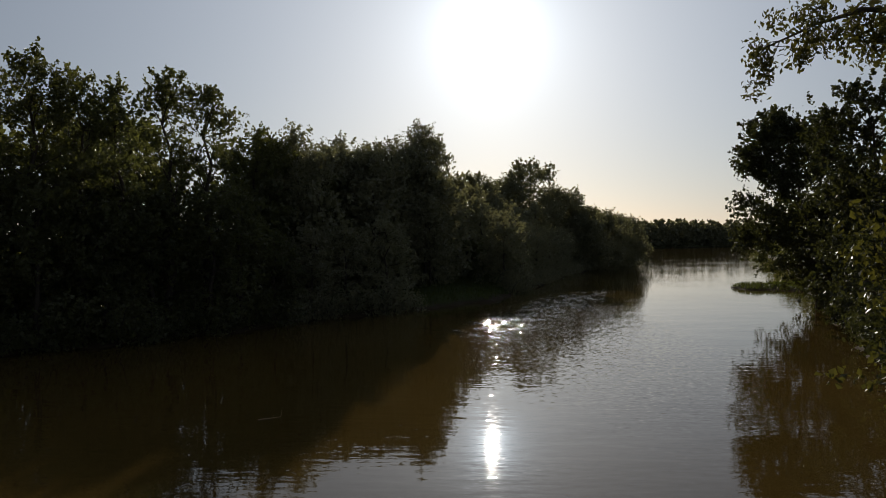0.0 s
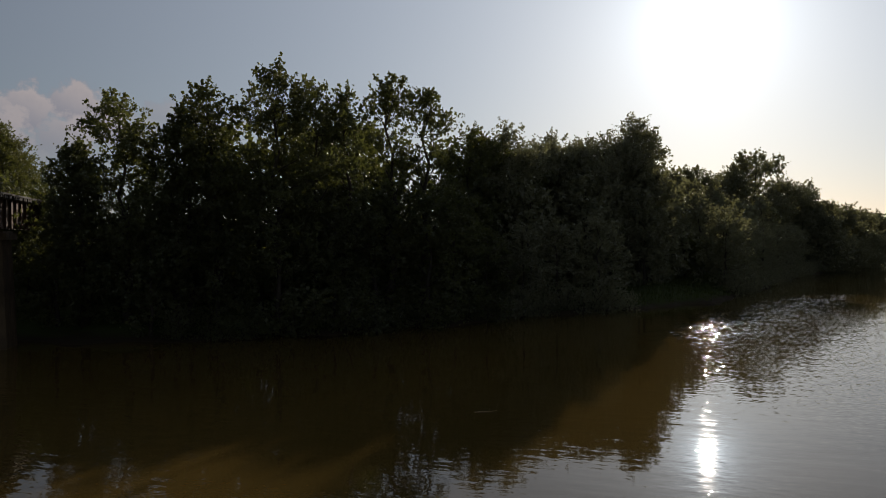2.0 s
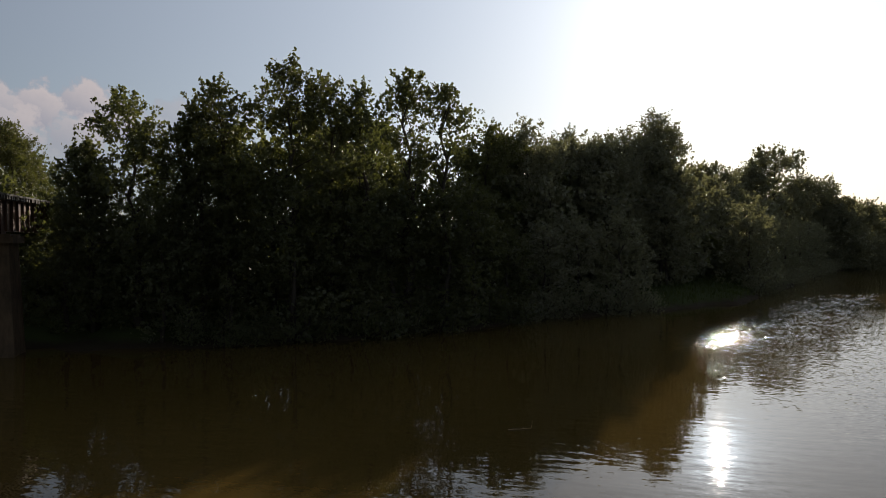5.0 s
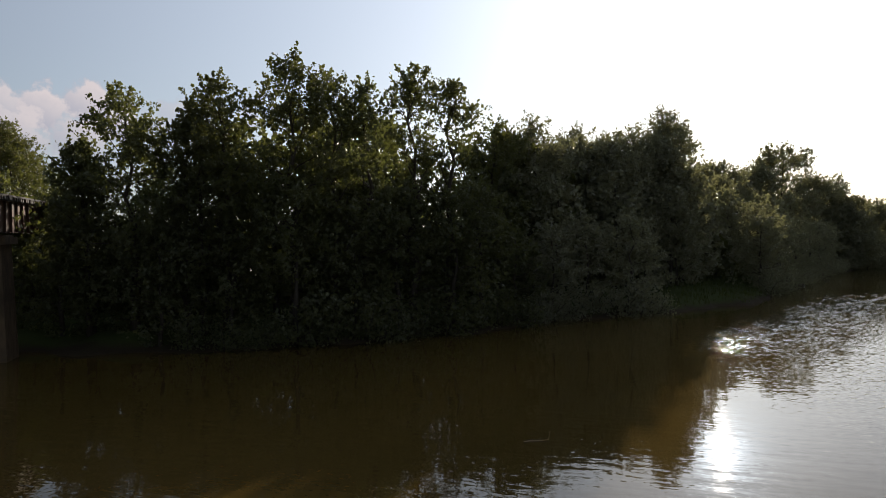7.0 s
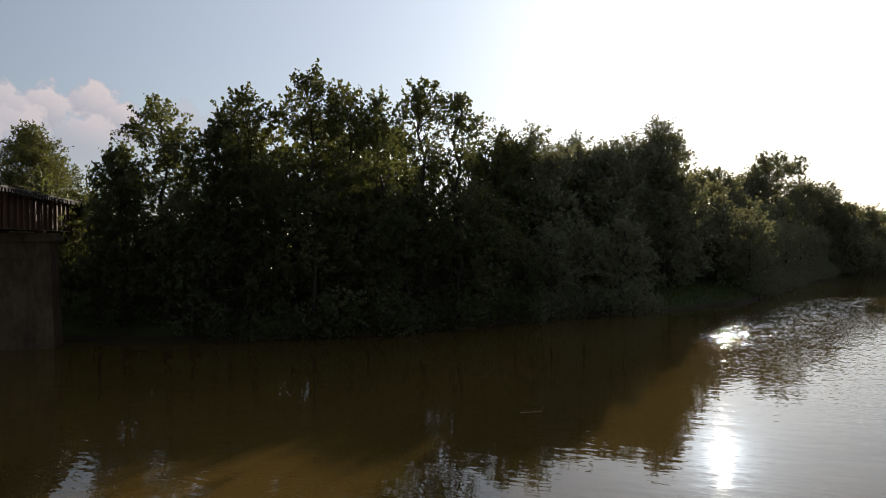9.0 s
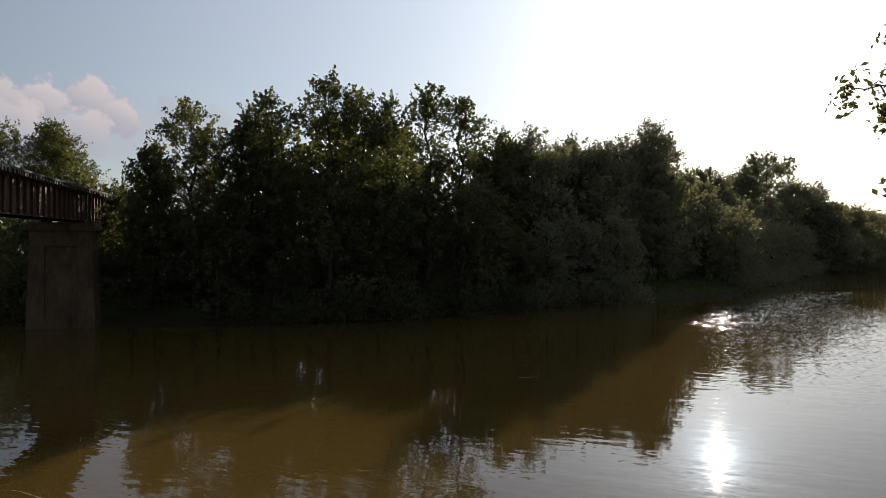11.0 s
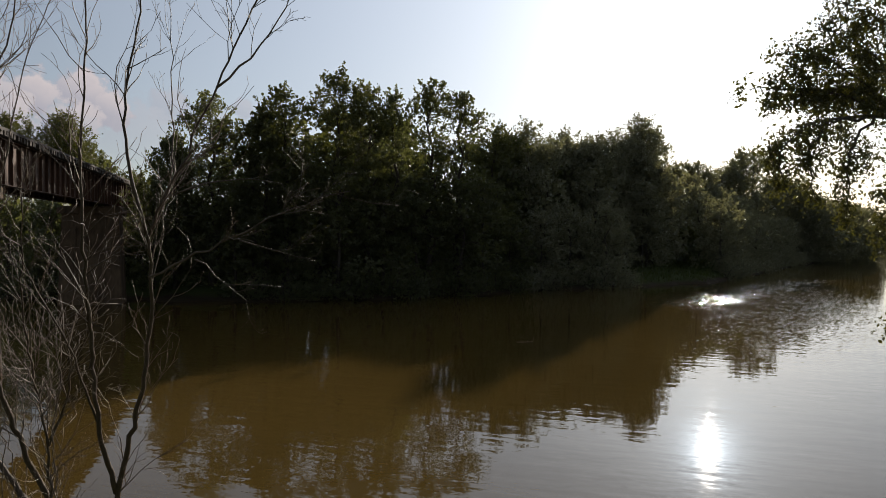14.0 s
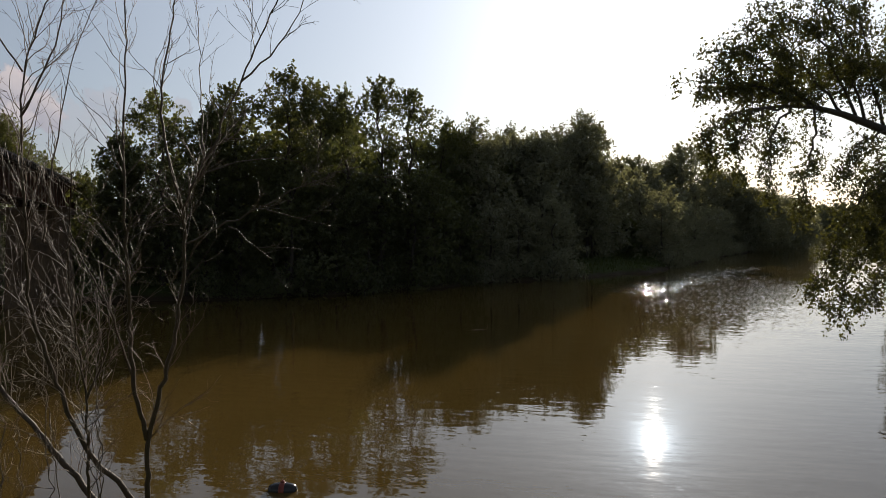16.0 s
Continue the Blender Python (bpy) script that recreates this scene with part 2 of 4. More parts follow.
def tilt(channel, small):
    n, m = calc(t, "SUBTRACT", channel, 0.5), calc(t, "SUBTRACT", small, 0.5)
    breeze = calc(t, "ADD", calc(t, "MULTIPLY", gust, 0.72), 0.28)
    calm = calc(t, "MULTIPLY", calc(t, "ADD", calc(t, "MULTIPLY", cubed(n), 0.016), calc(t, "MULTIPLY", cubed(m), 0.018)), breeze)
    rough = calc(t, "MULTIPLY", calc(t, "ADD", calc(t, "MULTIPLY", m, 0.1), calc(t, "MULTIPLY", cubed(m), 0.085)), ruffled)
    return calc(t, "ADD", calc(t, "ADD", calm, rough), calc(t, "MULTIPLY", n, calc(t, "MULTIPLY", broken, 0.65)))


lean_xy = put(t, "ShaderNodeCombineXYZ")
wire(t, tilt(rgb.outputs[0], rgb_fine.outputs[0]), lean_xy.inputs[0])
wire(t, tilt(rgb.outputs[1], rgb_fine.outputs[1]), lean_xy.inputs[1])
total = put(t, "ShaderNodeVectorMath", "ADD")
wire(t, waves.outputs[0], total.inputs[0])
wire(t, lean_xy.outputs[0], total.inputs[1])
level = put(t, "ShaderNodeVectorMath", "NORMALIZE")
wire(t, total.outputs[0], level.inputs[0])
wire(t, level.outputs[0], p.inputs["Normal"])

GROUND, t, p, o = material("river_bank_soil")
pos = place_coord(t)
grain = noise_tex(t, pos, 6.0, 6.0, 0.65)
patch = noise_tex(t, pos, 0.35, 4.0)
zed = put(t, "ShaderNodeSeparateXYZ")
wire(t, pos, zed.inputs[0])
mud = blend(t, grain, (0.032, 0.023, 0.014), (0.075, 0.054, 0.033))
weed = blend(t, grain, (0.04, 0.055, 0.018), (0.09, 0.1, 0.03))
wire(t, blend(t, ramp(t, calc(t, "ADD", zed.outputs[2], calc(t, "MULTIPLY", patch, 1.2)), 0.75, 1.3), mud, weed), p.inputs["Base Color"])
p.inputs["Roughness"].default_value = 0.95
p.inputs["Specular IOR Level"].default_value = 0.1
bump(t, p, grain, 0.8, 0.06)


def plain(name, dark, light, scale, rough=0.8, metal=0.0, stretch=None, relief=0.005):
    m, t, p, o = material(name)
    v = object_coord(t)
    grain = noise_tex(t, v, scale, 6.0, 0.65, stretch)
    blot = noise_tex(t, v, scale * 0.13, 4.0, 0.6)
    wire(t, blend(t, ramp(t, calc(t, "ADD", calc(t, "MULTIPLY", grain, 0.5), calc(t, "MULTIPLY", blot, 0.5)), 0.32, 0.68), dark, light), p.inputs["Base Color"])
    p.inputs["Roughness"].default_value, p.inputs["Metallic"].default_value = rough, metal
    bump(t, p, grain, 0.6, relief)
    return m


RUST = plain("rusted_steel", (0.026, 0.011, 0.006), (0.125, 0.054, 0.026), 2.2, 0.75, 0.1, (1, 1, 0.3))
CONCRETE = plain("weathered_concrete", (0.055, 0.034, 0.018), (0.165, 0.104, 0.057), 2.5, 0.9, 0.0, (1, 1, 0.4), 0.012)
TIE = plain("creosoted_timber", (0.022, 0.017, 0.013), (0.075, 0.057, 0.043), 8.0, 0.85)
RAIL = plain("worn_rail_steel", (0.12, 0.09, 0.07), (0.3, 0.25, 0.21), 12.0, 0.45, 0.7)
FLOAT_DARK = plain("float_black", (0.015, 0.013, 0.012), (0.04, 0.035, 0.03), 9.0, 0.25)
FLOAT_RED = plain("float_red", (0.18, 0.03, 0.015), (0.3, 0.06, 0.03), 9.0, 0.3)
GRASS = leaf_material("grass", (0.04, 0.055, 0.015), (0.09, 0.1, 0.03), (1.4, 1.4, 0.5))


# ---- mesh helpers ----
class Shell:
    """Collects vertices and faces of one mesh."""

    def __init__(self):
        self.v, self.f, self.n = [], [], 0

    def add(self, verts, faces):
        self.v.append(np.asarray(verts, float).reshape(-1, 3))
        self.f.extend([tuple(int(i) + self.n for i in f) for f in faces])
        self.n += len(self.v[-1])

    def add_quads(self, verts):
        k = len(verts) // 4
        self.v.append(verts)
        self.f.extend((np.arange(4 * k).reshape(k, 4) + self.n).tolist())
        self.n += 4 * k

    def tube(self, pts, radii, sides=6, closed_ends=True):
        pts = np.asarray(pts, float)
        tang = np.gradient(pts, axis=0)
        tang /= np.linalg.norm(tang, axis=1)[:, None] + 1e-9
        ref = np.array([0.31, 0.95, 0.05]) if abs(tang[0][2]) > 0.5 else np.array([0.05, 0.1, 1.0])
        a = np.cross(tang, ref)
        a /= np.linalg.norm(a, axis=1)[:, None] + 1e-9
        b = np.cross(tang, a)
        ang = np.linspace(0, 2 * np.pi, sides, endpoint=False)
        ring = np.cos(ang)[None, :, None] * a[:, None] + np.sin(ang)[None, :, None] * b[:, None]
        verts = pts[:, None] + ring * np.asarray(radii, float)[:, None, None]
        faces = []
        for i in range(len(pts) - 1):
            for j in range(sides):
                k = (j + 1) % sides
                faces.append((i * sides + j, i * sides + k, (i + 1) * sides + k, (i + 1) * sides + j))
        if closed_ends:
            faces.append(tuple(reversed(range(sides))))
            faces.append(tuple((len(pts) - 1) * sides + j for j in range(sides)))
        self.add(verts, faces)

    def box(self, lo, hi, m=None):
        x0, y0, z0 = lo
        x1, y1, z1 = hi
        v = np.array([(x0, y0, z0), (x1, y0, z0), (x1, y1, z0), (x0, y1, z0), (x0, y0, z1), (x1, y0, z1), (x1, y1, z1), (x0, y1, z1)], float)
        if m is not None:
            v = np.array([m @ Vector(q) for q in v])
        self.add(v, [(3, 2, 1, 0), (4, 5, 6, 7), (0, 1, 5, 4), (1, 2, 6, 5), (2, 3, 7, 6), (3, 0, 4, 7)])

    def mesh(self, name, mat, smooth=False):
        me = bpy.data.meshes.new(name)
        me.from_pydata(np.concatenate(self.v).tolist(), [], self.f)
        if smooth:
            me.polygons.foreach_set("use_smooth", [True] * len(me.polygons))
        me.materials.append(mat)
        return me


def part(name, shell, mat, parent, label="", smooth=False):
    ob = new(name, shell.mesh(name, mat, smooth))
    ob.parent = parent
    if label:
        ob["label"] = label
    return ob


def thing(name, label, category, at=(0, 0, 0), group="", kind=""):
    ob = new(name)
    ob.location = at
    return tagged(ob, label, category, group, kind)


def unit(v):
    return v / (np.linalg.norm(v, axis=-1, keepdims=True) + 1e-9)


def leaf_quads(centres, size, rng, narrow=0.42, droop=0.25):
    """One folded, pointed leaf at each centre."""
    k = len(centres)
    d = rng.normal(size=(k, 3))
    d[:, 2] -= droop
    d = unit(d)
    s = unit(np.cross(d, rng.normal(size=(k, 3))))
    n = np.cross(d, s)
    length = (size * rng.uniform(0.6, 1.35, k))[:, None]
    w = length * narrow * rng.uniform(0.7, 1.2, (k, 1))
    fold = n * length * 0.14
    v = np.stack([centres - d * length * 0.5, centres + s * w + fold, centres + d * length * 0.5, centres - s * w + fold], 1)
    return v.reshape(-1, 3)


def bent(a, b, sag, rng, steps=5, wander=0.06):
    a, b = np.asarray(a, float), np.asarray(b, float)
    t = np.linspace(0, 1, steps)[:, None]
    span = np.linalg.norm(b - a)
    p = a + (b - a) * t
    p[:, 2] += sag * span * (t[:, 0] * (1 - t[:, 0])) * 4
    p[1:-1] += rng.normal(size=(steps - 2, 3)) * span * wander
    return p


def crown_profile(u, top):
    """Half width of the crown, 0 to 1, from its foot to its tip."""
    return np.clip(u / 0.22, 0.35, 1) ** 0.7 * np.clip(1 - u, 0, 1) ** top


def tree(name, label, at, height, width, foot, seed, leafage, leaf=0.22, count=26, top=0.5, limbs=22, fill=8, lean=(0.0, 0.0), lobe=1.35, sprays=13, group=""):
    """A tree: a tapered trunk with its limbs, each ending in a rounded lobe of leafy sprays, with gaps between the lobes."""
    rng = np.random.default_rng(seed)
    root = thing(name, label, "tree", at, group)
    trunk = Shell()
    lean = np.array([*lean, 0.0])
    zs = np.linspace(-0.4, height * 0.88, 9)
    axis = np.stack([0 * zs, 0 * zs, zs], 1) + lean * (np.clip(zs, 0, None) / height)[:, None] ** 1.3
    axis[2:] += rng.normal(size=(7, 3)) * (0.012 * height, 0.012 * height, 0)
    r0 = 0.015 * height
    trunk.tube(axis, np.linspace(r0 * 1.25, r0 * 0.12, 9), 8)
    lobes = []
    for k in range(limbs):
        u = (k + rng.uniform(0.1, 0.9)) / limbs
        z0 = height * (foot + (0.86 - foot) * u * 0.9)
        start = np.array([np.interp(z0, zs, axis[:, i]) for i in range(3)])
        turn = k * 2.4 + rng.uniform(-0.5, 0.5)
        size = lobe * rng.uniform(0.75, 1.2) * (1.0 - 0.3 * u)
        z1 = min(z0 + rng.uniform(0.05, 0.16) * height * (0.5 + 0.6 * u), height - size * 1.45)
        ue = min(0.97, (z1 - foot * height) / (height * (1 - foot)))
        reach = max(0.3, width * crown_profile(ue, top) * rng.uniform(0.8, 1.1) - size * 0.5)
        mid = lean * (z1 / height) ** 1.3
        end = np.array([mid[0] + reach * math.cos(turn), mid[1] + reach * math.sin(turn), z1])
        path = bent(start, end, 0.05, rng)
        rl = r0 * 0.36 * (1 - 0.6 * u)
        trunk.tube(path, np.linspace(rl, rl * 0.25, 5), 5)
        lobes.append((end, size))
        if reach > 1.6:
            lobes.append((path[2] + rng.normal(size=3) * 0.3, size * 0.75))
    for k in range(7):
        size = lobe * rng.uniform(0.55, 0.75) * (1 + 0.06 * k)
        out = (width * 0.07 + 0.12 * lobe) * min(k, 4)
        turn = k * 2.4 + rng.uniform(-0.6, 0.6)
        q = lean * 0.97 + (out * math.cos(turn), out * math.sin(turn), height - lobe * (0.85 + 0.34 * k))
        trunk.tube(bent(axis[-2], q, 0.0, rng, 4), np.linspace(r0 * 0.15, r0 * 0.05, 4), 4)
        lobes.append((q, size))
    for k in range(fill):
        u = rng.uniform(0, 0.93)
        turn, rr = rng.uniform(0, 6.283), math.sqrt(rng.uniform(0.1, 1)) * width * crown_profile(u, top) * 0.8
        zc = height * (foot + (1 - foot) * u)
        mid = lean * (zc / height) ** 1.3
        lobes.append((np.array([mid[0] + rr * math.cos(turn), mid[1] + rr * math.sin(turn), zc]), lobe * rng.uniform(0.8, 1.2) * (1.1 - 0.5 * u)))
    leaves, pts = Shell(), []
    for c, size in lobes:
        up_here = min(1.0, max(0.0, c[2] / height))
        n = max(5, int(sprays * (size / 1.35) ** 2 * (0.4 + 1.25 * up_here)))
        mid = lean * up_here ** 1.3
        out = np.array([c[0] - mid[0], c[1] - mid[1], 0.0])
        out = out / (np.linalg.norm(out) + 0.4)
        base = c + rng.normal(size=(n, 3)) * (0.42 * size, 0.42 * size, 0.36 * size)
        # sprays stand up in the top of the crown and hang out lower down
        way = unit(out * 0.55 + (0, 0, 1.5 * up_here - 0.45) + rng.normal(size=(n, 3)) * 0.5)
        reach = (size * rng.uniform(0.55, 1.15, n))[:, None, None]
        for j in range(0, n, 14):
            trunk.tube(bent(c, base[j], 0.03, rng, 3), [0.02, 0.014, 0.006], 3)
        f = rng.uniform(0, 1, (n, count, 1)) ** 0.8
        girth = (0.26 * size) * (1.05 - 0.8 * f)
        pts.append((base[:, None] + way[:, None] * reach * f + rng.normal(size=(n, count, 3)) * girth * 0.62).reshape(-1, 3))
    pts = np.concatenate(pts)
    pts[:, 2] = np.where(pts[:, 2] < 0.05, 0.05 + np.abs(pts[:, 2]) * 0.5, pts[:, 2])
    leaves.add_quads(leaf_quads(pts, leaf, rng, narrow=0.38, droop=0.35))
    part("trunk", trunk, BARK, root, smooth=True)
    part("crown", leaves, leafage, root)
    return root


# ---- the river bed, its banks and the water ----
FAR_BANK = [(-400, -60), (-140, 2), (-75, 27), (-47, 38), (-38, 39.5), (-29, 45.5), (-21, 54), (-15, 64.5), (-6.5, 74.5), (1.2, 84), (4.1, 95), (13, 130), (25, 170), (47, 230), (84, 400), (138, 600), (230, 664), (420, 704)]
NEAR_BANK = [(420, 640), (216, 600), (151, 400), (106, 270), (78, 190), (60, 140), (52, 113), (37, 107), (36, 103), (43, 98), (36, 77), (25, 48), (20.5, 36), (14, 20), (9.5, 10), (6.4, 5.2), (1.5, 0.8), (-5, -1.5), (-16, -6), (-45, -18), (-150, -60), (-400, -170)]
RIVER = np.array(FAR_BANK + NEAR_BANK, float)


def bank_distance(x, y):
    """Metres from the water's edge, positive on land."""
    p = np.stack([np.ravel(x), np.ravel(y)], 1)
    a, b = RIVER, np.roll(RIVER, -1, 0)
    best = np.full(len(p), 1e9)
    inside = np.zeros(len(p), bool)
    for (ax, ay), (bx, by) in zip(a, b):
        d = np.array([bx - ax, by - ay])
        s = np.clip(((p - (ax, ay)) @ d) / (d @ d), 0, 1)
        best = np.minimum(best, np.hypot(p[:, 0] - ax - s * d[0], p[:, 1] - ay - s * d[1]))
        cross = ((ay > p[:, 1]) != (by > p[:, 1])) & (p[:, 0] < (bx - ax) * (p[:, 1] - ay) / (by - ay + 1e-12) + ax)
        inside ^= cross
    return np.where(inside, -best, best).reshape(np.shape(x))


def ground_height(x, y):
    d = bank_distance(x, y) + 0.7 * np.sin(np.asarray(x) * 0.9 + 0.7 * np.sin(np.asarray(y) * 0.53)) + 0.5 * np.sin(np.asarray(y) * 1.3 + np.asarray(x) * 0.4)
    land = 0.55 * (1 - np.exp(-np.clip(d, 0, None) / 0.9)) + 1.7 * (1 - np.exp(-np.clip(d - 1, 0, None) / 7.0))
    land = land + 0.12 * np.sin(np.asarray(x) * 0.31) * np.sin(np.asarray(y) * 0.27) * np.clip(d / 6, 0, 1)
    spit = np.exp(-(((np.asarray(x) - 45) / 9) ** 2 + ((np.asarray(y) - 104) / 7) ** 2))
    return np.where(d > 0, land * (1 - 0.55 * spit), np.clip(d * 0.4, -1.6, 0))


def high(x, y):
    return float(ground_height(np.array([float(x)]), np.array([float(y)]))[0])


xs = np.concatenate([[-3000, -1500, -800, -450, -300, -220, -160, -120], np.arange(-96, 72, 1.2), np.arange(76, 260, 6), [275, 300, 340, 400, 430, 600, 1000, 1800, 3000]])
ys = np.concatenate([[-3000, -1200, -500, -200, -100, -60, -40], np.arange(-30, 125, 1.2), np.arange(128, 260, 5), np.arange(264, 740, 9), [780, 1000, 1600, 3000]])
gx, gy = np.meshgrid(xs, ys)
gz = ground_height(gx, gy)
nx, ny = len(xs), len(ys)
land = Shell()
idx = np.arange(nx * ny).reshape(ny, nx)
land.add(np.stack([gx, gy, gz], -1), np.stack([idx[:-1, :-1], idx[:-1, 1:], idx[1:, 1:], idx[1:, :-1]], -1).reshape(-1, 4).tolist())
ground = tagged(new("ground", land.mesh("ground", GROUND, True)), "muddy river bank overgrown with weeds", "ground", kind="structure")

sheet = Shell()
wx, wy = np.meshgrid(np.linspace(-420, 430, 35), np.linspace(-180, 760, 36))
widx = np.arange(wx.size).reshape(wx.shape)
sheet.add(np.stack([wx, wy, 0 * wx], -1), np.stack([widx[:-1, :-1], widx[:-1, 1:], widx[1:, 1:], widx[1:, :-1]], -1).reshape(-1, 4).tolist())
water = tagged(new("water", sheet.mesh("water", WATER, True)), "silty brown river with small ripples and glints", "river", kind="structure")

# ---- the far bank: tall trees that make the skyline ----
TALL = [  # x, y, height of the tip over the water, half width of the crown
    (-86.0, 71.5, 23.2, 5.2), (-94.0, 69.5, 22.8, 6.5), (-90.0, 76.0, 22.0, 6.0), (-101.0, 66.0, 22.0, 6.0), (-41.6, 39.3, 14.2, 2.4),
    (-41.6, 39.6, 14.4, 2.1), (-38.1, 39.9, 17.8, 3.6), (-35.4, 42.0, 15.2, 2.5), (-32.8, 42.6, 18.6, 2.9), (-34.3, 42.1, 16.9, 2.2),
    (-29.2, 45.6, 20.3, 3.8), (-27.9, 49.2, 19.3, 3.1), (-26.5, 51.4, 19.3, 2.7), (-23.7, 53.9, 20.8, 2.6), (-21.2, 55.9, 19.8, 2.6),
    (-22.2, 71.6, 18.9, 4.4), (-19.3, 75.5, 19.1, 4.7), (-18.3, 82.4, 18.5, 4.4), (-17.9, 93.4, 21.0, 6.3)]
TALL += [
    (-12.8, 84.5, 18.5, 4.8), (-7.9, 93.5, 22.7, 4.6), (-6.0, 97.5, 21.2, 3.6), (-11.0, 88.7, 20.2, 5.5), (-22.4, 77.1, 18.1, 4.9),
    (-51.0, 46.5, 11.6, 3.2), (-56.5, 49.5, 11.4, 3.6), (-42.5, 49.0, 13.2, 3.4), (-32.0, 58.5, 15.6, 4.2)]
FAR_TALL = [
    (-0.9, 142.0, 20.2, 7.0), (5.1, 158.0, 20.2, 7.0), (11.8, 165.0, 25.6, 9.6), (19.0, 168.0, 19.3, 7.5), (-4.0, 126.0, 17.0, 5.5),
    (-9.0, 92.0, 19.0, 5.5), (-15.5, 84.0, 18.0, 5.0), (23.7, 168.0, 14.6, 6.0), (29.0, 177.0, 14.3, 6.0), (36.0, 196.0, 14.0, 6.0), (43.0, 214.0, 13.5, 6.0)]
# for trees beyond x = -20: leaf colour lightened to stand for haze
HAZED_KIND = ("silver maple with pale undersides to its leaves", LEAF_HAZED)
KINDS = [("broad dark green riverside tree with gaps in its crown", LEAF_DARK), ("tall green cottonwood with an uneven airy top", LEAF_OLIVE), ("grey green willow leaning over the river", LEAF_WILLOW)]
for k, (x, y, tip, half) in enumerate(TALL):
    back = 0.0
    while bank_distance(np.array([x - 0.55 * back]), np.array([y + 0.83 * back]))[0] < 3.0:
        back += 0.5
    bx, by = x - 0.55 * back, y + 0.83 * back
    z0 = high(bx, by)
    label, leafage = HAZED_KIND if x > -20 else KINDS[(0, 1, 0, 1, 0, 2, 0)[k % 7]] if k > 3 else ("olive green tree in sunlight behind the bridge", LEAF_OLIVE)
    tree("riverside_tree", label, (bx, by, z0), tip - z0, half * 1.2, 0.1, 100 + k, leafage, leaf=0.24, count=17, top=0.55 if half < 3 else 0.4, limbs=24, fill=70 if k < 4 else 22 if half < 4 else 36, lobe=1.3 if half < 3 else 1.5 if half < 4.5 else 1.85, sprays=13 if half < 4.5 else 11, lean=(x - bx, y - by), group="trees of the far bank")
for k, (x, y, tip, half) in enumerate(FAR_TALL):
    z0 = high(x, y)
    # haze over these trees is painted in by the lighter leaf
    tree("riverside_tree", "tree downstream on the wooded bank, haze in its leaf colour", (x, y, z0), tip - z0, half * 1.15, 0.06, 160 + k, LEAF_HAZED, leaf=0.38, count=13, top=0.34, limbs=28, fill=70, lobe=2.2, sprays=8, group="trees of the far bank")


def along(line, s):
    pts = np.array(line, float)
    seg = np.hypot(*np.diff(pts, axis=0).T)
    run = np.concatenate([[0], np.cumsum(seg)])
    s = min(max(s, 0), run[-1] - 1e-6)
    i = int(np.searchsorted(run, s, side="right")) - 1
    d = (pts[i + 1] - pts[i]) / seg[i]
    return pts[i] + d * (s - run[i]), d


def planted(label, category, proto, spots, group):
    """Copies of the prototypes, turned and scaled, on the ground at the spots (x, y, size)."""
    r = random.Random(len(spots) * 7 + len(label))
    for k, (x, y, size) in enumerate(spots):
        src = proto[k % len(proto)]
        m = Matrix.Translation((x, y, high(x, y) - 0.05)) @ Matrix.Rotation(r.uniform(0, 6.28), 4, "Z") @ Matrix.Diagonal((size * r.uniform(0.9, 1.15), size * r.uniform(0.9, 1.15), size, 1))
        c = copy_thing(src, m)
        tagged(c, label, category, group)


# lower trees and bushes that fill the bank below the skyline, planted from a few grown ones
r = random.Random(5)
BANK = FAR_BANK[2:14]


def bush(name, label, at, height, width, seed, leafage, leaf=0.2, stems=7, count=85, group="bushes on the bank"):
    """A many-stemmed bush, leafy to the ground."""
    rng = np.random.default_rng(seed)
    root = thing(name, label, "bush", at, group)
    leaves, pts = Shell(), []
    for k in range(stems):
        turn = k * 2.4 + rng.uniform(-0.4, 0.4)
        reach = width * rng.uniform(0.35, 1.0)
        tip = np.array([reach * math.cos(turn), reach * math.sin(turn), height * rng.uniform(0.6, 1.0) * (1.1 - 0.45 * reach / width)])
        path = bent((0.1 * math.cos(turn), 0.1 * math.sin(turn), -0.15), tip, 0.1, rng, 6)
        wood = Shell()
        wood.tube(path, np.linspace(0.035, 0.008, 6), 5)
        part("stem", wood, BARK, root, smooth=True)
        for q in path[1:]:
            c = q + rng.normal(size=3) * (0.3, 0.3, 0.15)
            rad = 0.42 + 0.12 * width * rng.uniform(0.3, 1)
            pts.append(c + rng.normal(size=(count, 3)) * (rad * 0.6, rad * 0.6, rad * 0.55))
        foot = np.array([path[-1][0] * rng.uniform(0.8, 1.2), path[-1][1] * rng.uniform(0.8, 1.2), height * 0.2])
        pts.append(foot + rng.normal(size=(count, 3)) * (0.5, 0.5, height * 0.14))
    pts = np.concatenate(pts)
    pts[:, 2] = np.abs(pts[:, 2]) + 0.02
    leaves.add_quads(leaf_quads(pts, leaf, rng, droop=0.5))
    part("foliage", leaves, leafage, root)
    return root


low_spots, bush_spots, back_spots = [], [], []
s = 2.0
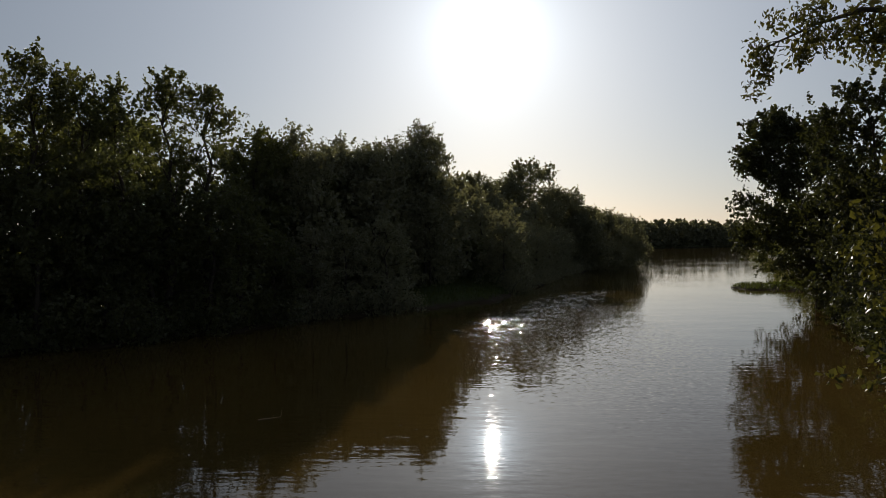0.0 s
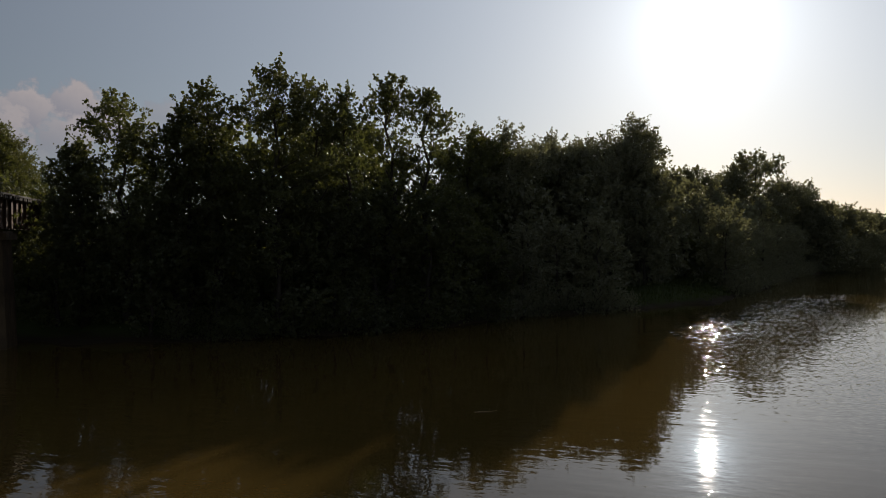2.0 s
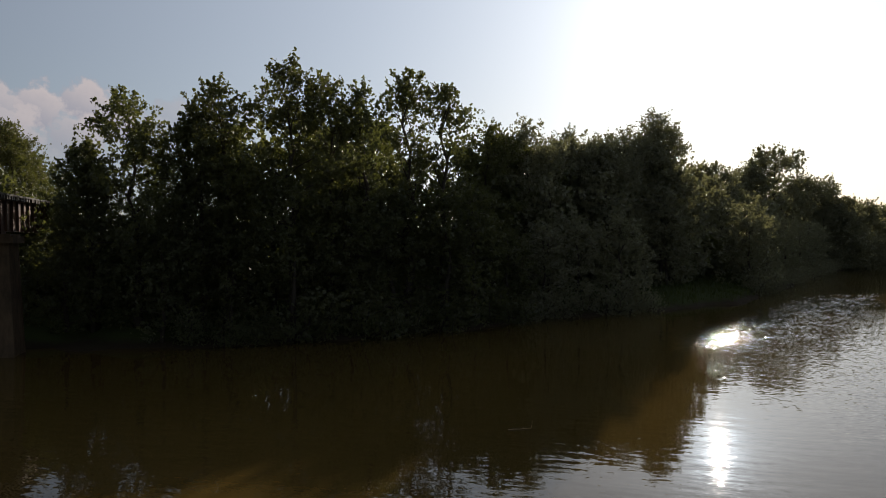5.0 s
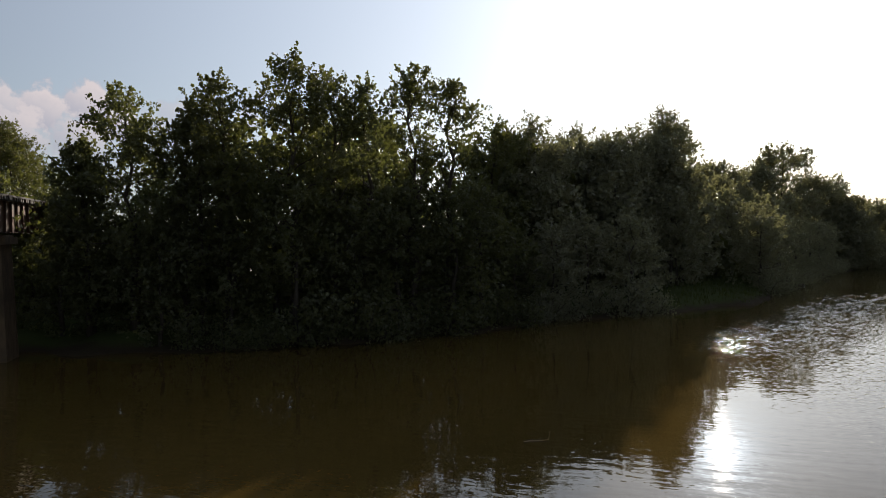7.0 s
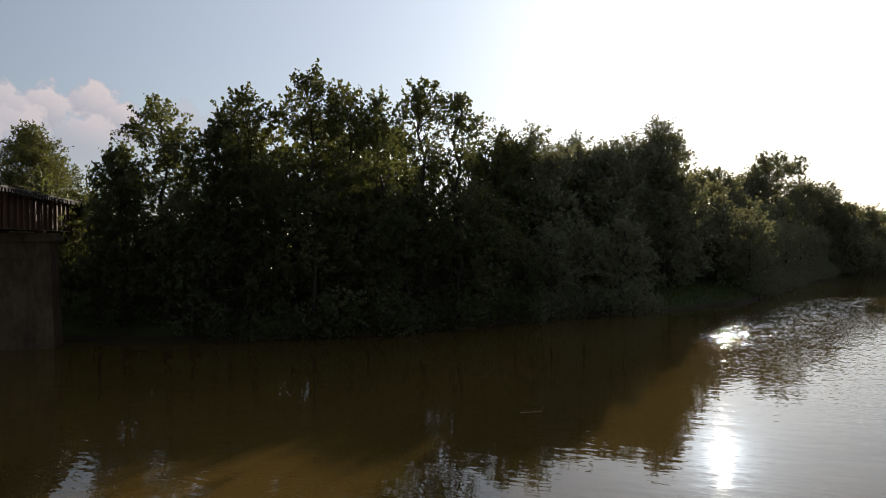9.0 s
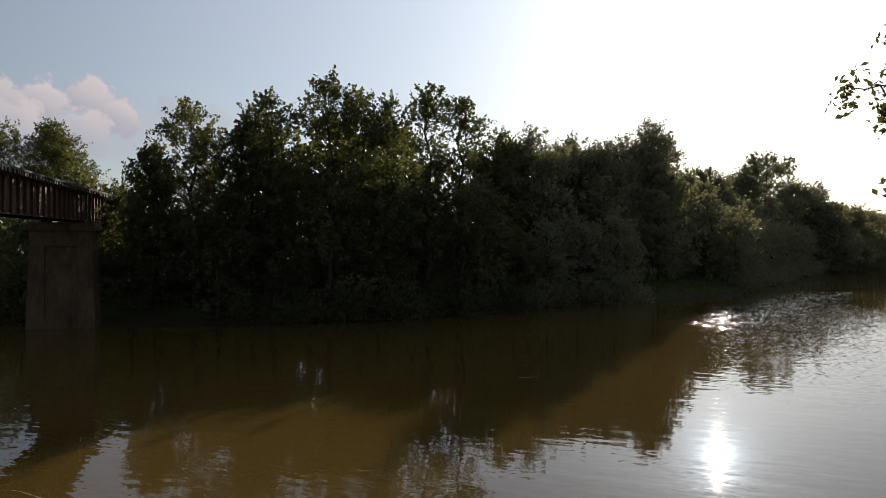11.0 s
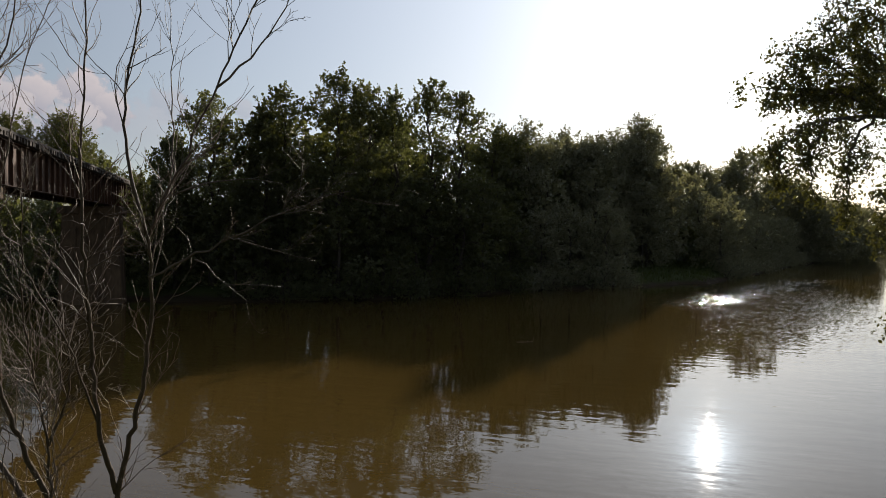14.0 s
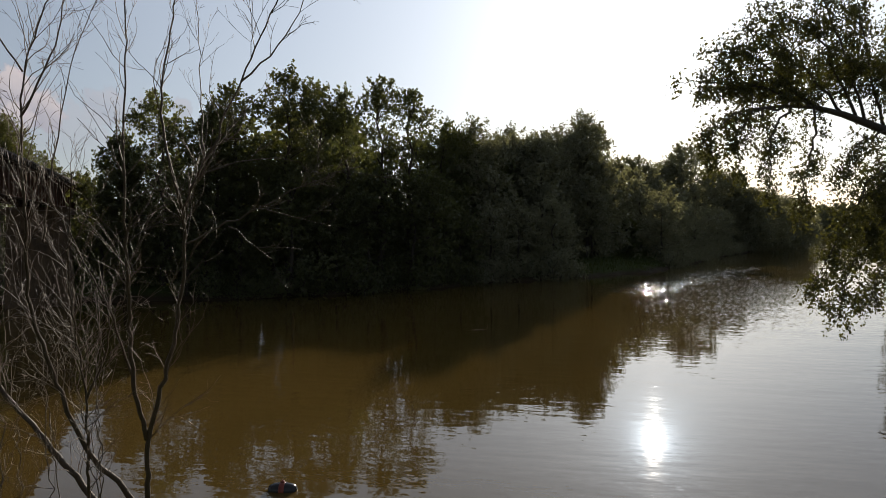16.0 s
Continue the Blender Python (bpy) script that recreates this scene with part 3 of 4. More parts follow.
while s < 300:
    p, d = along(BANK, s)
    n = np.array([-d[1], d[0]])
    far = max(0.0, (s - 110) / 60)
    q = p + n * (r.uniform(1.0, 3.6) + (6.0 if 74 < p[1] < 97 else 0.0))
    low_spots.append((q[0], q[1], r.uniform(0.85, 1.2)))
    q = p + n * r.uniform(6, 12)
    back_spots.append((q[0], q[1], r.uniform(0.9, 1.15) if p[0] > -36 else r.uniform(0.52, 0.62)))
    if p[0] > -36:
        q = p + n * r.uniform(13, 24)
        back_spots.append((q[0], q[1], r.uniform(1.15, 1.36)))
    s += r.uniform(3.4, 5.0) * (1 + 0.9 * far)
s = 2.0
while s < 250:
    p, d = along(BANK, s)
    n = np.array([-d[1], d[0]])
    q = p + n * r.uniform(-0.35, 0.7)
    if not (-50.5 < q[0] < -36.5) and not 75 < q[1] < 96:
        bush_spots.append((q[0], q[1], r.uniform(0.75, 1.35)))
    s += r.uniform(1.9, 3.0) * (1 + max(0.0, (s - 100) / 80))


def plant(spots, grown, label, category, group):
    """Grows the first few and copies them to the other spots."""
    made = [g(x, y, k) for k, (g, (x, y, _)) in enumerate(zip(grown, spots))]
    planted(label, category, made, spots[len(grown):], group)


def low_tree(leafage, seed, label):
    return lambda x, y, k: tree("low_tree", label, (x, y, high(x, y)), 8.6 + 0.5 * k, 3.3, 0.02, seed + k, leafage[k % len(leafage)], leaf=0.25, count=15, top=0.4, limbs=16, fill=10, lobe=1.3, sprays=11, group="low trees of the far bank")


def wood_tree(leafage, seed, label):
    return lambda x, y, k: tree("wood_tree", label, (x, y, high(x, y)), 12.4 + 0.4 * k, 3.8, 0.04, seed + k, leafage, leaf=0.5, count=6, top=0.4, limbs=10, fill=8, lobe=1.7, sprays=7, group="wood behind the bank")


def bank_bush(leafage, seed, label):
    return lambda x, y, k: bush("bank_bush", label, (x, y, high(x, y)), 3.2, 1.9, seed + k, leafage[k % len(leafage)], leaf=0.19, count=24)


# upstream the wood is dark; downstream haze is put into a lighter leaf colour
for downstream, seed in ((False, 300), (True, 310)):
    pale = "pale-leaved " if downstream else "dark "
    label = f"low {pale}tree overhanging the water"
    plant([q for q in low_spots if (q[0] > -17) == downstream], [low_tree((LEAF_HAZED,) if downstream else (LEAF_DARK, LEAF_WILLOW, LEAF_DARK, LEAF_DARK), seed, label)] * (3 if downstream else 4), label, "tree", "low trees of the far bank")
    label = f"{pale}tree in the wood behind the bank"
    plant([q for q in back_spots if (q[0] > -17) == downstream], [wood_tree(LEAF_HAZED if downstream else LEAF_DARK, seed + 30, label)] * 3, label, "tree", "wood behind the bank")
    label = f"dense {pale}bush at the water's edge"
    plant([q for q in bush_spots if (q[0] > -17) == downstream], [bank_bush((LEAF_HAZED,) if downstream else (LEAF_DARK, LEAF_WILLOW, LEAF_DARK), seed + 60, label)] * 3, label, "bush", "bushes on the bank")


# ---- the woods far downstream ----
def far_woods(name, line, step, tall, seed, label, leafage=LEAF_DARK):
    rng = np.random.default_rng(seed)
    leaves, pts = Shell(), []
    total = np.hypot(*np.diff(np.array(line, float), axis=0).T).sum()
    s = 0.0
    while s < total:
        p, d = along(line, s)
        n = np.array([-d[1], d[0]])
        for row in range(3):
            q = p + n * (row * 7 + rng.uniform(0, 5))
            h, w = tall * rng.uniform(0.75, 1.08) + row, rng.uniform(3.0, 4.6)
            u = rng.uniform(0.01, 1, 26) ** 1.25
            rad, turn = w * crown_profile(u, 0.45) * np.sqrt(rng.uniform(0.2, 1, 26)), rng.uniform(0, 6.283, 26)
            c = np.stack([q[0] + rad * np.cos(turn), q[1] + rad * np.sin(turn), 0.3 + h * u], 1)
            pts.append((c[:, None] + rng.normal(size=(26, 8, 3)) * (0.75, 0.75, 0.6)).reshape(-1, 3))
        s += step * rng.uniform(0.7, 1.3)
    leaves.add_quads(leaf_quads(np.concatenate(pts), max(1.15, 0.09 * tall), rng, narrow=0.55))
    return tagged(new(name, leaves.mesh(name, leafage)), label, "woods", kind="stuff")


far_woods("undergrowth", [(-100, 38), (-52, 48), (-42, 50), (-34, 57), (-26, 66), (-19, 78), (-10, 90), (-3, 102), (6, 134), (18, 172), (40, 232)], 4.0, 6.5, 24, "dark undergrowth of the wood behind the bank")
# distance haze on the next two is the lightened leaf colour, no real haze
far_woods("far_woods", [(46, 236), (82, 401), (134, 602)], 6.0, 14.5, 21, "wooded bank along the lower reach, haze in its leaf colour", LEAF_HAZED)
far_woods("far_woods", [(137, 604), (230, 668), (420, 708)], 3.4, 21.0, 25, "distant woods where the river bends away, haze in their leaf colour", LEAF_HAZED)
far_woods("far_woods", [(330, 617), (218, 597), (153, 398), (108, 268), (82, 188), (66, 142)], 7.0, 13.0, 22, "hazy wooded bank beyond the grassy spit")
far_woods("far_woods", [(-330, 20), (-140, 20), (-100, 40)], 9.0, 14.0, 23, "wooded bank upstream beyond the bridge")

# ---- the railway bridge ----
B0, ALONG, ACROSS = Vector((-44.5, 35.6, 0)), Vector((0.556, -0.831, 0)), Vector((0.831, 0.556, 0))
BRIDGE = Matrix(((ALONG.x, ACROSS.x, 0, B0.x), (ALONG.y, ACROSS.y, 0, B0.y), (0, 0, 1, 0), (0, 0, 0, 1)))
TOP, FOOT = 10.0, 7.9  # girder top and foot


def bridge_span(s0, s1, label):
    """A deck plate girder span, built along its own x; the downstream face of its outer girder is at y = 0."""
    root = thing("bridge_span", label, "bridge", group="spans of the bridge")
    root.matrix_world = BRIDGE @ Matrix.Translation((s0, 0, 0))
    length = s1 - s0 - 0.12
    for y in (-0.2, -2.6):
        g = Shell()
        g.box((0, y - 0.012, FOOT), (length, y + 0.012, TOP))
        g.box((0, y - 0.2, TOP - 0.04), (length, y + 0.2, TOP))
        g.box((0, y - 0.2, FOOT), (length, y + 0.2, FOOT + 0.04))
        for z in (TOP - 0.16, FOOT + 0.04):
            g.box((0, y + 0.013, z), (length, y + 0.03, z + 0.12))
        girder = part("girder", g, RUST, root, "rust brown riveted plate girder")
        k = int(length / 1.25)
        angle = Shell()
        angle.box((-0.06, y + 0.031, FOOT + 0.045), (0.06, y + 0.05, TOP - 0.045))
        angle.box((-0.012, y + 0.051, FOOT + 0.045), (0.012, y + 0.17, TOP - 0.045))
        data = angle.mesh("stiffener", RUST)
        for i in range(k + 1):
            st = new("stiffener", data)
            st.parent = girder
            st.location = (0.15 + i * (length - 0.3) / k, 0, 0)
    brace = Shell()
    k = int(length / 3.5)
    for i in range(k):
        a, b = (i + 0.1) * length / k, (i + 0.9) * length / k
        brace.tube([(a, -2.55, FOOT + 0.3), (b, -0.25, FOOT + 0.3)], [0.05, 0.05], 4)
        brace.tube([(a, -0.25, FOOT + 0.3), (a, -2.55, TOP - 0.3)], [0.05, 0.05], 4)
    part("cross_bracing", brace, RUST, root)
    tie = Shell()
    tie.box((0, -3.05, TOP + 0.004), (0.24, 0.3, TOP + 0.23))
    tie_data = tie.mesh("tie", TIE)
    n = int(length / 0.5)
    rr = random.Random(int(s0 * 10))
    for i in range(n):
        tie_ob = new("tie", tie_data)
        tie_ob.parent = root
        tie_ob.location = (0.1 + i * 0.5, rr.uniform(-0.05, 0.05), 0)
    for y in (-0.7, -2.13):
        rail = Shell()
        rail.box((0, y - 0.07, TOP + 0.235), (length, y + 0.07, TOP + 0.26))
        rail.box((0, y - 0.012, TOP + 0.261), (length, y + 0.012, TOP + 0.37))
        rail.box((0, y - 0.035, TOP + 0.371), (length, y + 0.035, TOP + 0.41))
        part("rail", rail, RAIL, root)
    post = Shell()
    post.tube([(0, -2.95, TOP + 0.22), (0, -2.95, TOP + 1.32)], [0.03, 0.025], 6)
    post_data = post.mesh("rail_post", RUST)
    for i in range(int(length / 6) + 1):
        post_ob = new("rail_post", post_data)
        post_ob.parent = root
        post_ob.location = (0.4 + 6 * i, 0, 0)
    for z in (0.75, 1.28):
        cable = Shell()
        cable.tube([(0.4 + 3 * i, -2.95, TOP + z - 0.05 * (i % 2)) for i in range(int(length / 3))], [0.014] * int(length / 3), 5)
        part("cable", cable, RAIL, root)
    guard = Shell()
    guard.box((0, 0.12, TOP + 0.236), (length, 0.32, TOP + 0.36))
    part("guard_timber", guard, TIE, root, "weathered timber along the deck edge")
    return root


bridge_span(-20.0, 0.2, "rusted deck girder span reaching into the trees")
bridge_span(0.2, 32.0, "rusted deck girder span over the river")
bridge_span(32.0, 62.0, "rusted deck girder span near the bank")


def bridge_pier(s, label):
    """A battered concrete pier with a recessed panel in each broad face, under a projecting cap."""
    root = thing("bridge_pier", label, "bridge pier", group="piers of the bridge")
    root.matrix_world = BRIDGE @ Matrix.Translation((s, -1.3, 0))
    top, wide, deep, batter = FOOT - 0.75, 2.05, 0.95, 0.36

    def ring(z, grow, w, d):
        return [(-d - grow, -w - grow, z), (d + grow, -w - grow, z), (d + grow, w + grow, z), (-d - grow, w + grow, z)]

    body = Shell()
    rows = [(-1.5, batter * 1.35), (0.5, batter), (top * 0.5, batter * 0.5), (top, 0.0)]
    verts = [v for z, g in rows for v in ring(z, g * 0.6, wide, deep - 0.1)]
    faces = [(i * 4 + j, i * 4 + (j + 1) % 4, i * 4 + 4 + (j + 1) % 4, i * 4 + 4 + j) for i in range(3) for j in range(4)] + [(3, 2, 1, 0), (12, 13, 14, 15)]
    body.add(verts, faces)
    shaft = part("shaft", body, CONCRETE, root, "stained concrete shaft")
    for sign in (-1, 1):
        frame_mesh = Shell()
        for y0, y1, z0, z1 in ((-wide, -wide + 0.95, -1.5, top), (wide - 0.95, wide, -1.5, top), (-wide + 0.955, wide - 0.955, top - 1.15, top), (-wide + 0.955, wide - 0.955, -1.5, 0.7)):
            def at(y, z):
                g = batter * (1 - max(z, 0) / top)
                return g * 0.6 + deep - 0.1, y + (g * 0.9 if y > 1.9 else -g * 0.9 if y < -1.9 else 0)
            v = []
            for out_by in (-0.05, 0.16):
                for y, z in ((y0, z0), (y1, z0), (y1, z1), (y0, z1)):
                    dx, yy = at(y, z)
                    v.append((sign * (dx + out_by), yy, z))
            f = [(0, 1, 5, 4), (1, 2, 6, 5), (2, 3, 7, 6), (3, 0, 4, 7), (4, 5, 6, 7), (3, 2, 1, 0)]
            frame_mesh.add(v, f if sign > 0 else [tuple(reversed(q)) for q in f])
        part("panel_frame", frame_mesh, CONCRETE, shaft, "raised concrete frame round a recessed panel")
    cap = Shell()
    cap.box((-deep - 0.3, -wide - 0.3, top + 0.004), (deep + 0.3, wide + 0.3, top + 0.45))
    cap.box((-deep - 0.1, -wide - 0.1, top + 0.454), (deep + 0.1, wide + 0.1, top + 0.58))
    part("cap", cap, CONCRETE, root)
    for y in (1.2, -1.2):
        shoe = Shell()
        shoe.box((-0.45, y - 0.28, top + 0.584), (0.45, y + 0.28, FOOT - 0.004))
        part("bearing", shoe, RUST, root)
    return root


bridge_pier(0.2, "stained concrete pier with a recessed panel standing in the river")
bridge_pier(32.0, "stained concrete pier near the bare saplings")


# ---- the right bank: the big overhanging tree, its neighbours, the spit ----
near_tree = thing("overhanging_tree", "large silver maple stretching leafy limbs over the river", "tree", (9.6, 9.4, 0))
T0 = np.array([9.6, 9.4, 0.0])
wood = Shell()
stem = np.array([(9.6, 9.4, high(9.6, 9.4) - 0.4), (9.3, 9.1, 2.6), (8.8, 8.6, 4.6), (8.2, 7.9, 6.2), (7.6, 7.2, 8.6), (7.4, 7.0, 11.5), (7.0, 6.8, 14.0)]) - T0
wood.tube(stem, [0.42, 0.34, 0.3, 0.26, 0.2, 0.14, 0.06], 10)
part("trunk", wood, BARK, near_tree, smooth=True)
LIMB = np.array([(8.3, 8.0, 6.0), (7.2, 6.6, 6.9), (6.07, 5.4, 7.4), (5.04, 4.6, 7.72), (4.0, 3.73, 7.99), (3.31, 3.11, 8.08), (2.66, 2.51, 8.04), (1.97, 1.83, 7.9), (1.46, 1.3, 7.75)])
limb = Shell()
limb.tube(LIMB - T0, [0.19, 0.16, 0.125, 0.095, 0.07, 0.05, 0.034, 0.022, 0.012], 8)
part("limb", limb, BARK, near_tree, smooth=True)
LIMB_LOW = np.array([(8.8, 8.6, 4.6), (7.4, 6.8, 6.4), (6.3, 5.4, 7.1), (5.5, 4.7, 7.3)])
limb = Shell()
limb.tube(LIMB_LOW - T0, [0.13, 0.1, 0.08, 0.06], 7)
part("limb", limb, BARK, near_tree, smooth=True)
# boughs that rise from the limb, then those that hang from it, then the low curtain
BOUGHS_HIGH = [
    [(3.31, 3.11, 8.08), (2.02, 2.2, 8.43), (0.84, 1.2, 8.39)],
    [(3.31, 3.11, 8.08), (2.25, 2.38, 8.94), (1.27, 1.57, 8.97)],
    [(4.0, 3.73, 7.99), (2.84, 2.85, 9.17), (1.82, 2.03, 9.51)],
    [(4.31, 4.0, 7.95), (3.45, 3.31, 9.58), (2.19, 2.34, 9.99)],
    [(4.51, 4.16, 7.89), (3.88, 3.62, 9.62), (3.2, 3.12, 10.67)],
    [(5.04, 4.6, 7.72), (4.47, 4.05, 9.22), (4.27, 3.91, 10.48)],
    [(3.31, 3.11, 8.08), (2.54, 2.62, 8.59), (1.57, 1.83, 8.23)],
    [(5.5, 4.97, 7.59), (5.13, 4.51, 9.04), (4.99, 4.42, 10.21)]]
BOUGHS_HANGING = [
    [(2.62, 2.31, 7.99), (1.5, 1.17, 7.71), (1.09, 0.72, 7.22), (1.26, 0.91, 6.68)],
    [(1.95, 1.63, 7.85), (1.61, 1.28, 7.31), (1.74, 1.42, 6.67)],
    [(2.77, 2.44, 8.0), (2.27, 1.96, 7.31), (2.39, 2.07, 6.3)],
    [(3.27, 2.91, 8.03), (3.27, 2.91, 7.38), (3.0, 2.65, 6.59), (2.95, 2.61, 5.79)],
    [(4.98, 4.4, 7.7), (4.05, 3.61, 7.25), (3.85, 3.43, 6.5)]]
BOUGHS_LOW = [
    [(5.54, 4.77, 7.36), (4.64, 4.05, 6.75), (4.02, 3.54, 5.81), (3.56, 3.14, 5.02), (3.28, 2.9, 4.35)],
    [(5.69, 4.88, 7.26), (4.79, 4.17, 5.69), (4.05, 3.56, 4.77), (3.87, 3.41, 3.8)],
    [(5.97, 5.1, 7.21), (5.06, 4.38, 5.21), (4.45, 3.89, 4.05)],
    [(5.54, 4.77, 7.32), (4.85, 4.22, 6.52), (4.45, 3.89, 5.34)]]
LIMB_HIGH = [(7.6, 7.2, 8.6), (6.6, 8.2, 9.6), (5.2, 8.9, 10.1), (4.2, 9.0, 10.0), (3.4, 9.0, 9.6)]


def bough(line, rad, spacing, spread, hang, leaf, per, seed, parent, origin):
    """A bough as one part: its tapered wood, the twigs along it, and leaves in sprays at the twigs' ends."""
    g = np.random.default_rng(seed)
    line = np.array(line, float)
    run = np.concatenate([[0], np.cumsum(np.linalg.norm(np.diff(line, axis=0), axis=1))])
    t = np.linspace(0, run[-1], 4 * len(line))
    path = np.stack([np.interp(t, run, line[:, i]) for i in range(3)], 1)
    for _ in range(2):
        path[1:-1] = (path[:-2] + 2 * path[1:-1] + path[2:]) / 4
    path[1:-1] += g.normal(size=path[1:-1].shape) * 0.03
    wood = Shell()
    wood.tube(path - origin, np.linspace(rad, 0.006, len(path)), 6)
    pts = []
    s = run[-1] * 0.22
    while s < run[-1]:
        q = np.array([np.interp(s, t, path[:, i]) for i in range(3)])
        f = s / run[-1]
        for _ in range(2):
            d = unit(g.normal(size=3) * (1.0, 0.8, 0.7) + (0, 0, -hang))
            tip = q + d * spread * g.uniform(0.45, 1.15) * (1.15 - 0.45 * f)
            way = bent(q, tip, 0.06, g, 4)
            wood.tube(way - origin, [0.008, 0.006, 0.005, 0.003], 4)
            for c in (way[2], way[3]):
                pts.append(c + g.normal(size=(per, 3)) * (0.085, 0.085, 0.1) + (0, 0, -0.05 * hang))
            drop = tip + (g.normal() * 0.06, g.normal() * 0.06, -g.uniform(0.12, 0.4) * (0.3 + hang))
            wood.tube(bent(tip, drop, 0.0, g, 3) - origin, [0.004, 0.003, 0.002], 3)
            pts.append(tip + (drop - tip) * g.uniform(0, 1, (per, 1)) + g.normal(size=(per, 3)) * 0.07)
        s += spacing * g.uniform(0.6, 1.4)
    pts.append(path[-1] + g.normal(size=(per, 3)) * 0.09)
    wood_ob = part("branch", wood, BARK, parent, smooth=True)
    leaves = Shell()
    leaves.add_quads(leaf_quads(np.concatenate(pts) - origin, leaf, g, narrow=0.29, droop=0.6))
    part("foliage", leaves, LEAF_NEAR, wood_ob)


for k, line in enumerate(BOUGHS_HIGH):
    bough(line, 0.035, 0.125, 0.46, 0.15, 0.076, 19, 400 + k, near_tree, T0)
for k, line in enumerate(BOUGHS_HANGING):
    bough(line, 0.028, 0.13, 0.3, 0.5, 0.074, 14, 420 + k, near_tree, T0)
for k, line in enumerate(BOUGHS_LOW):
    bough(line, 0.03, 0.12, 0.44, 0.45, 0.076, 18, 440 + k, near_tree, T0)
bough(LIMB_HIGH, 0.11, 0.13, 0.75, 0.3, 0.078, 26, 460, near_tree, T0)

RIGHT = "trees of the near bank"
tree("bank_tree", "big round dark tree leaning over the river by the spit", (33.6, 73.5, high(33.6, 73.5)), 20.4, 7.8, 0.14, 41, LEAF_THICK, leaf=0.3, count=22, top=0.3, limbs=36, fill=60, lobe=1.75, sprays=16, lean=(-4.8, -2.0), group=RIGHT)
tree("bank_tree", "dense green tree on the steep bank", (19.5, 28.5, high(19.5, 28.5)), 12.6, 4.3, 0.1, 42, LEAF_THICK, leaf=0.2, count=30, top=0.36, limbs=26, fill=16, lean=(-1.5, -0.5), group=RIGHT)
tree("bank_tree", "dense green tree on the steep bank", (22.0, 39.0, high(22.0, 39.0)), 15.6, 4.6, 0.08, 43, LEAF_THICK, leaf=0.22, count=24, top=0.36, limbs=28, fill=26, lean=(-2.2, -0.5), group=RIGHT)
tree("bank_tree", "dense green tree on the steep bank", (15.6, 21.0, high(15.6, 21.0)), 14.0, 3.5, 0.1, 44, LEAF_NEAR, leaf=0.18, count=30, top=0.36, limbs=24, fill=14, lean=(-1.0, -0.2), group=RIGHT)
tree("bank_tree", "tall olive tree hanging over the near water", (10.9, 13.6, high(10.9, 13.6)), 14.0, 3.4, 0.14, 48, LEAF_NEAR, leaf=0.17, count=26, top=0.36, limbs=26, fill=20, lobe=1.2, lean=(-1.0, -0.2), group=RIGHT)
tree("bank_tree", "dark tree behind the grassy spit", (49.0, 99.0, high(49.0, 99.0)), 10.5, 4.4, 0.1, 45, LEAF_THICK, leaf=0.34, count=14, top=0.36, limbs=22, fill=16, lean=(-1.5, 0), group=RIGHT)
tree("bank_tree", "dark tree behind the grassy spit", (43.0, 86.0, high(43.0, 86.0)), 11.5, 4.6, 0.1, 46, LEAF_THICK, leaf=0.34, count=14, top=0.36, limbs=22, fill=16, lean=(-1.5, 0), group=RIGHT)
tree("bank_tree", "dark tree on the near bank", (34.0, 64.0, high(34.0, 64.0)), 12.0, 4.6, 0.1, 47, LEAF_THICK, leaf=0.34, count=14, top=0.36, limbs=22, fill=16, lean=(-2.0, -0.5), group=RIGHT)
right_spots = []
s = 0.0
EDGE = [(39, 84), (36, 77), (25, 48), (20.5, 36), (16.5, 26)]
while s < 62:
    p, d = along(EDGE, s)
    n = np.array([-d[1], d[0]])
    q = p + n * r.uniform(0.3, 1.6)
    right_spots.append((q[0], q[1], r.uniform(0.8, 1.3)))
    s += r.uniform(1.8, 2.8)
plant(right_spots, [lambda x, y, k: bush("bank_bush", "leafy bush hanging over the steep near bank", (x, y, high(x, y)), 3.0, 1.8, 380 + k, LEAF_THICK, leaf=0.19, count=70, group="bushes on the near bank")] * 2, "leafy bush hanging over the steep near bank", "bush", "bushes on the near bank")


def grass_patch(name, label, x0, x1, y0, y1, count, tall, seed, low=0.12):
    g = np.random.default_rng(seed)
    x, y = g.uniform(x0, x1, count), g.uniform(y0, y1, count)
    z = ground_height(x, y)
    keep = z > low
    x, y, z = x[keep], y[keep], z[keep]
    k = len(x)
    h = tall * g.uniform(0.5, 1.3, k)
    a = g.uniform(0, 6.283, k)
    w = np.stack([np.cos(a), np.sin(a), 0 * a], 1) * 0.04
    tip = np.stack([x, y, z + h], 1) + g.normal(size=(k, 3)) * (0.22, 0.22, 0) * h[:, None]
    foot = np.stack([x, y, z - 0.03], 1)
    mid = (foot + tip) / 2 + (0, 0, 0.04)
    v = np.stack([foot - w, foot + w, mid + w * 0.7, mid - w * 0.7, mid - w * 0.7, mid + w * 0.7, tip + w * 0.1, tip - w * 0.1], 1).reshape(-1, 3)
    blades = Shell()
    blades.add_quads(v)
    return tagged(new(name, blades.mesh(name, GRASS)), label, "grass", kind="stuff")


grass_patch("grass", "short green grass on the low spit", 35, 64, 90, 126, 26000, 0.4, 51)
grass_patch("grass", "weeds along the muddy far bank", -13, 12, 74, 110, 9000, 0.4, 52, 0.3)
grass_patch("weeds", "green weeds on the near bank at the water", 2.0, 9.0, 2.5, 10.0, 5000, 0.3, 53, 0.2)


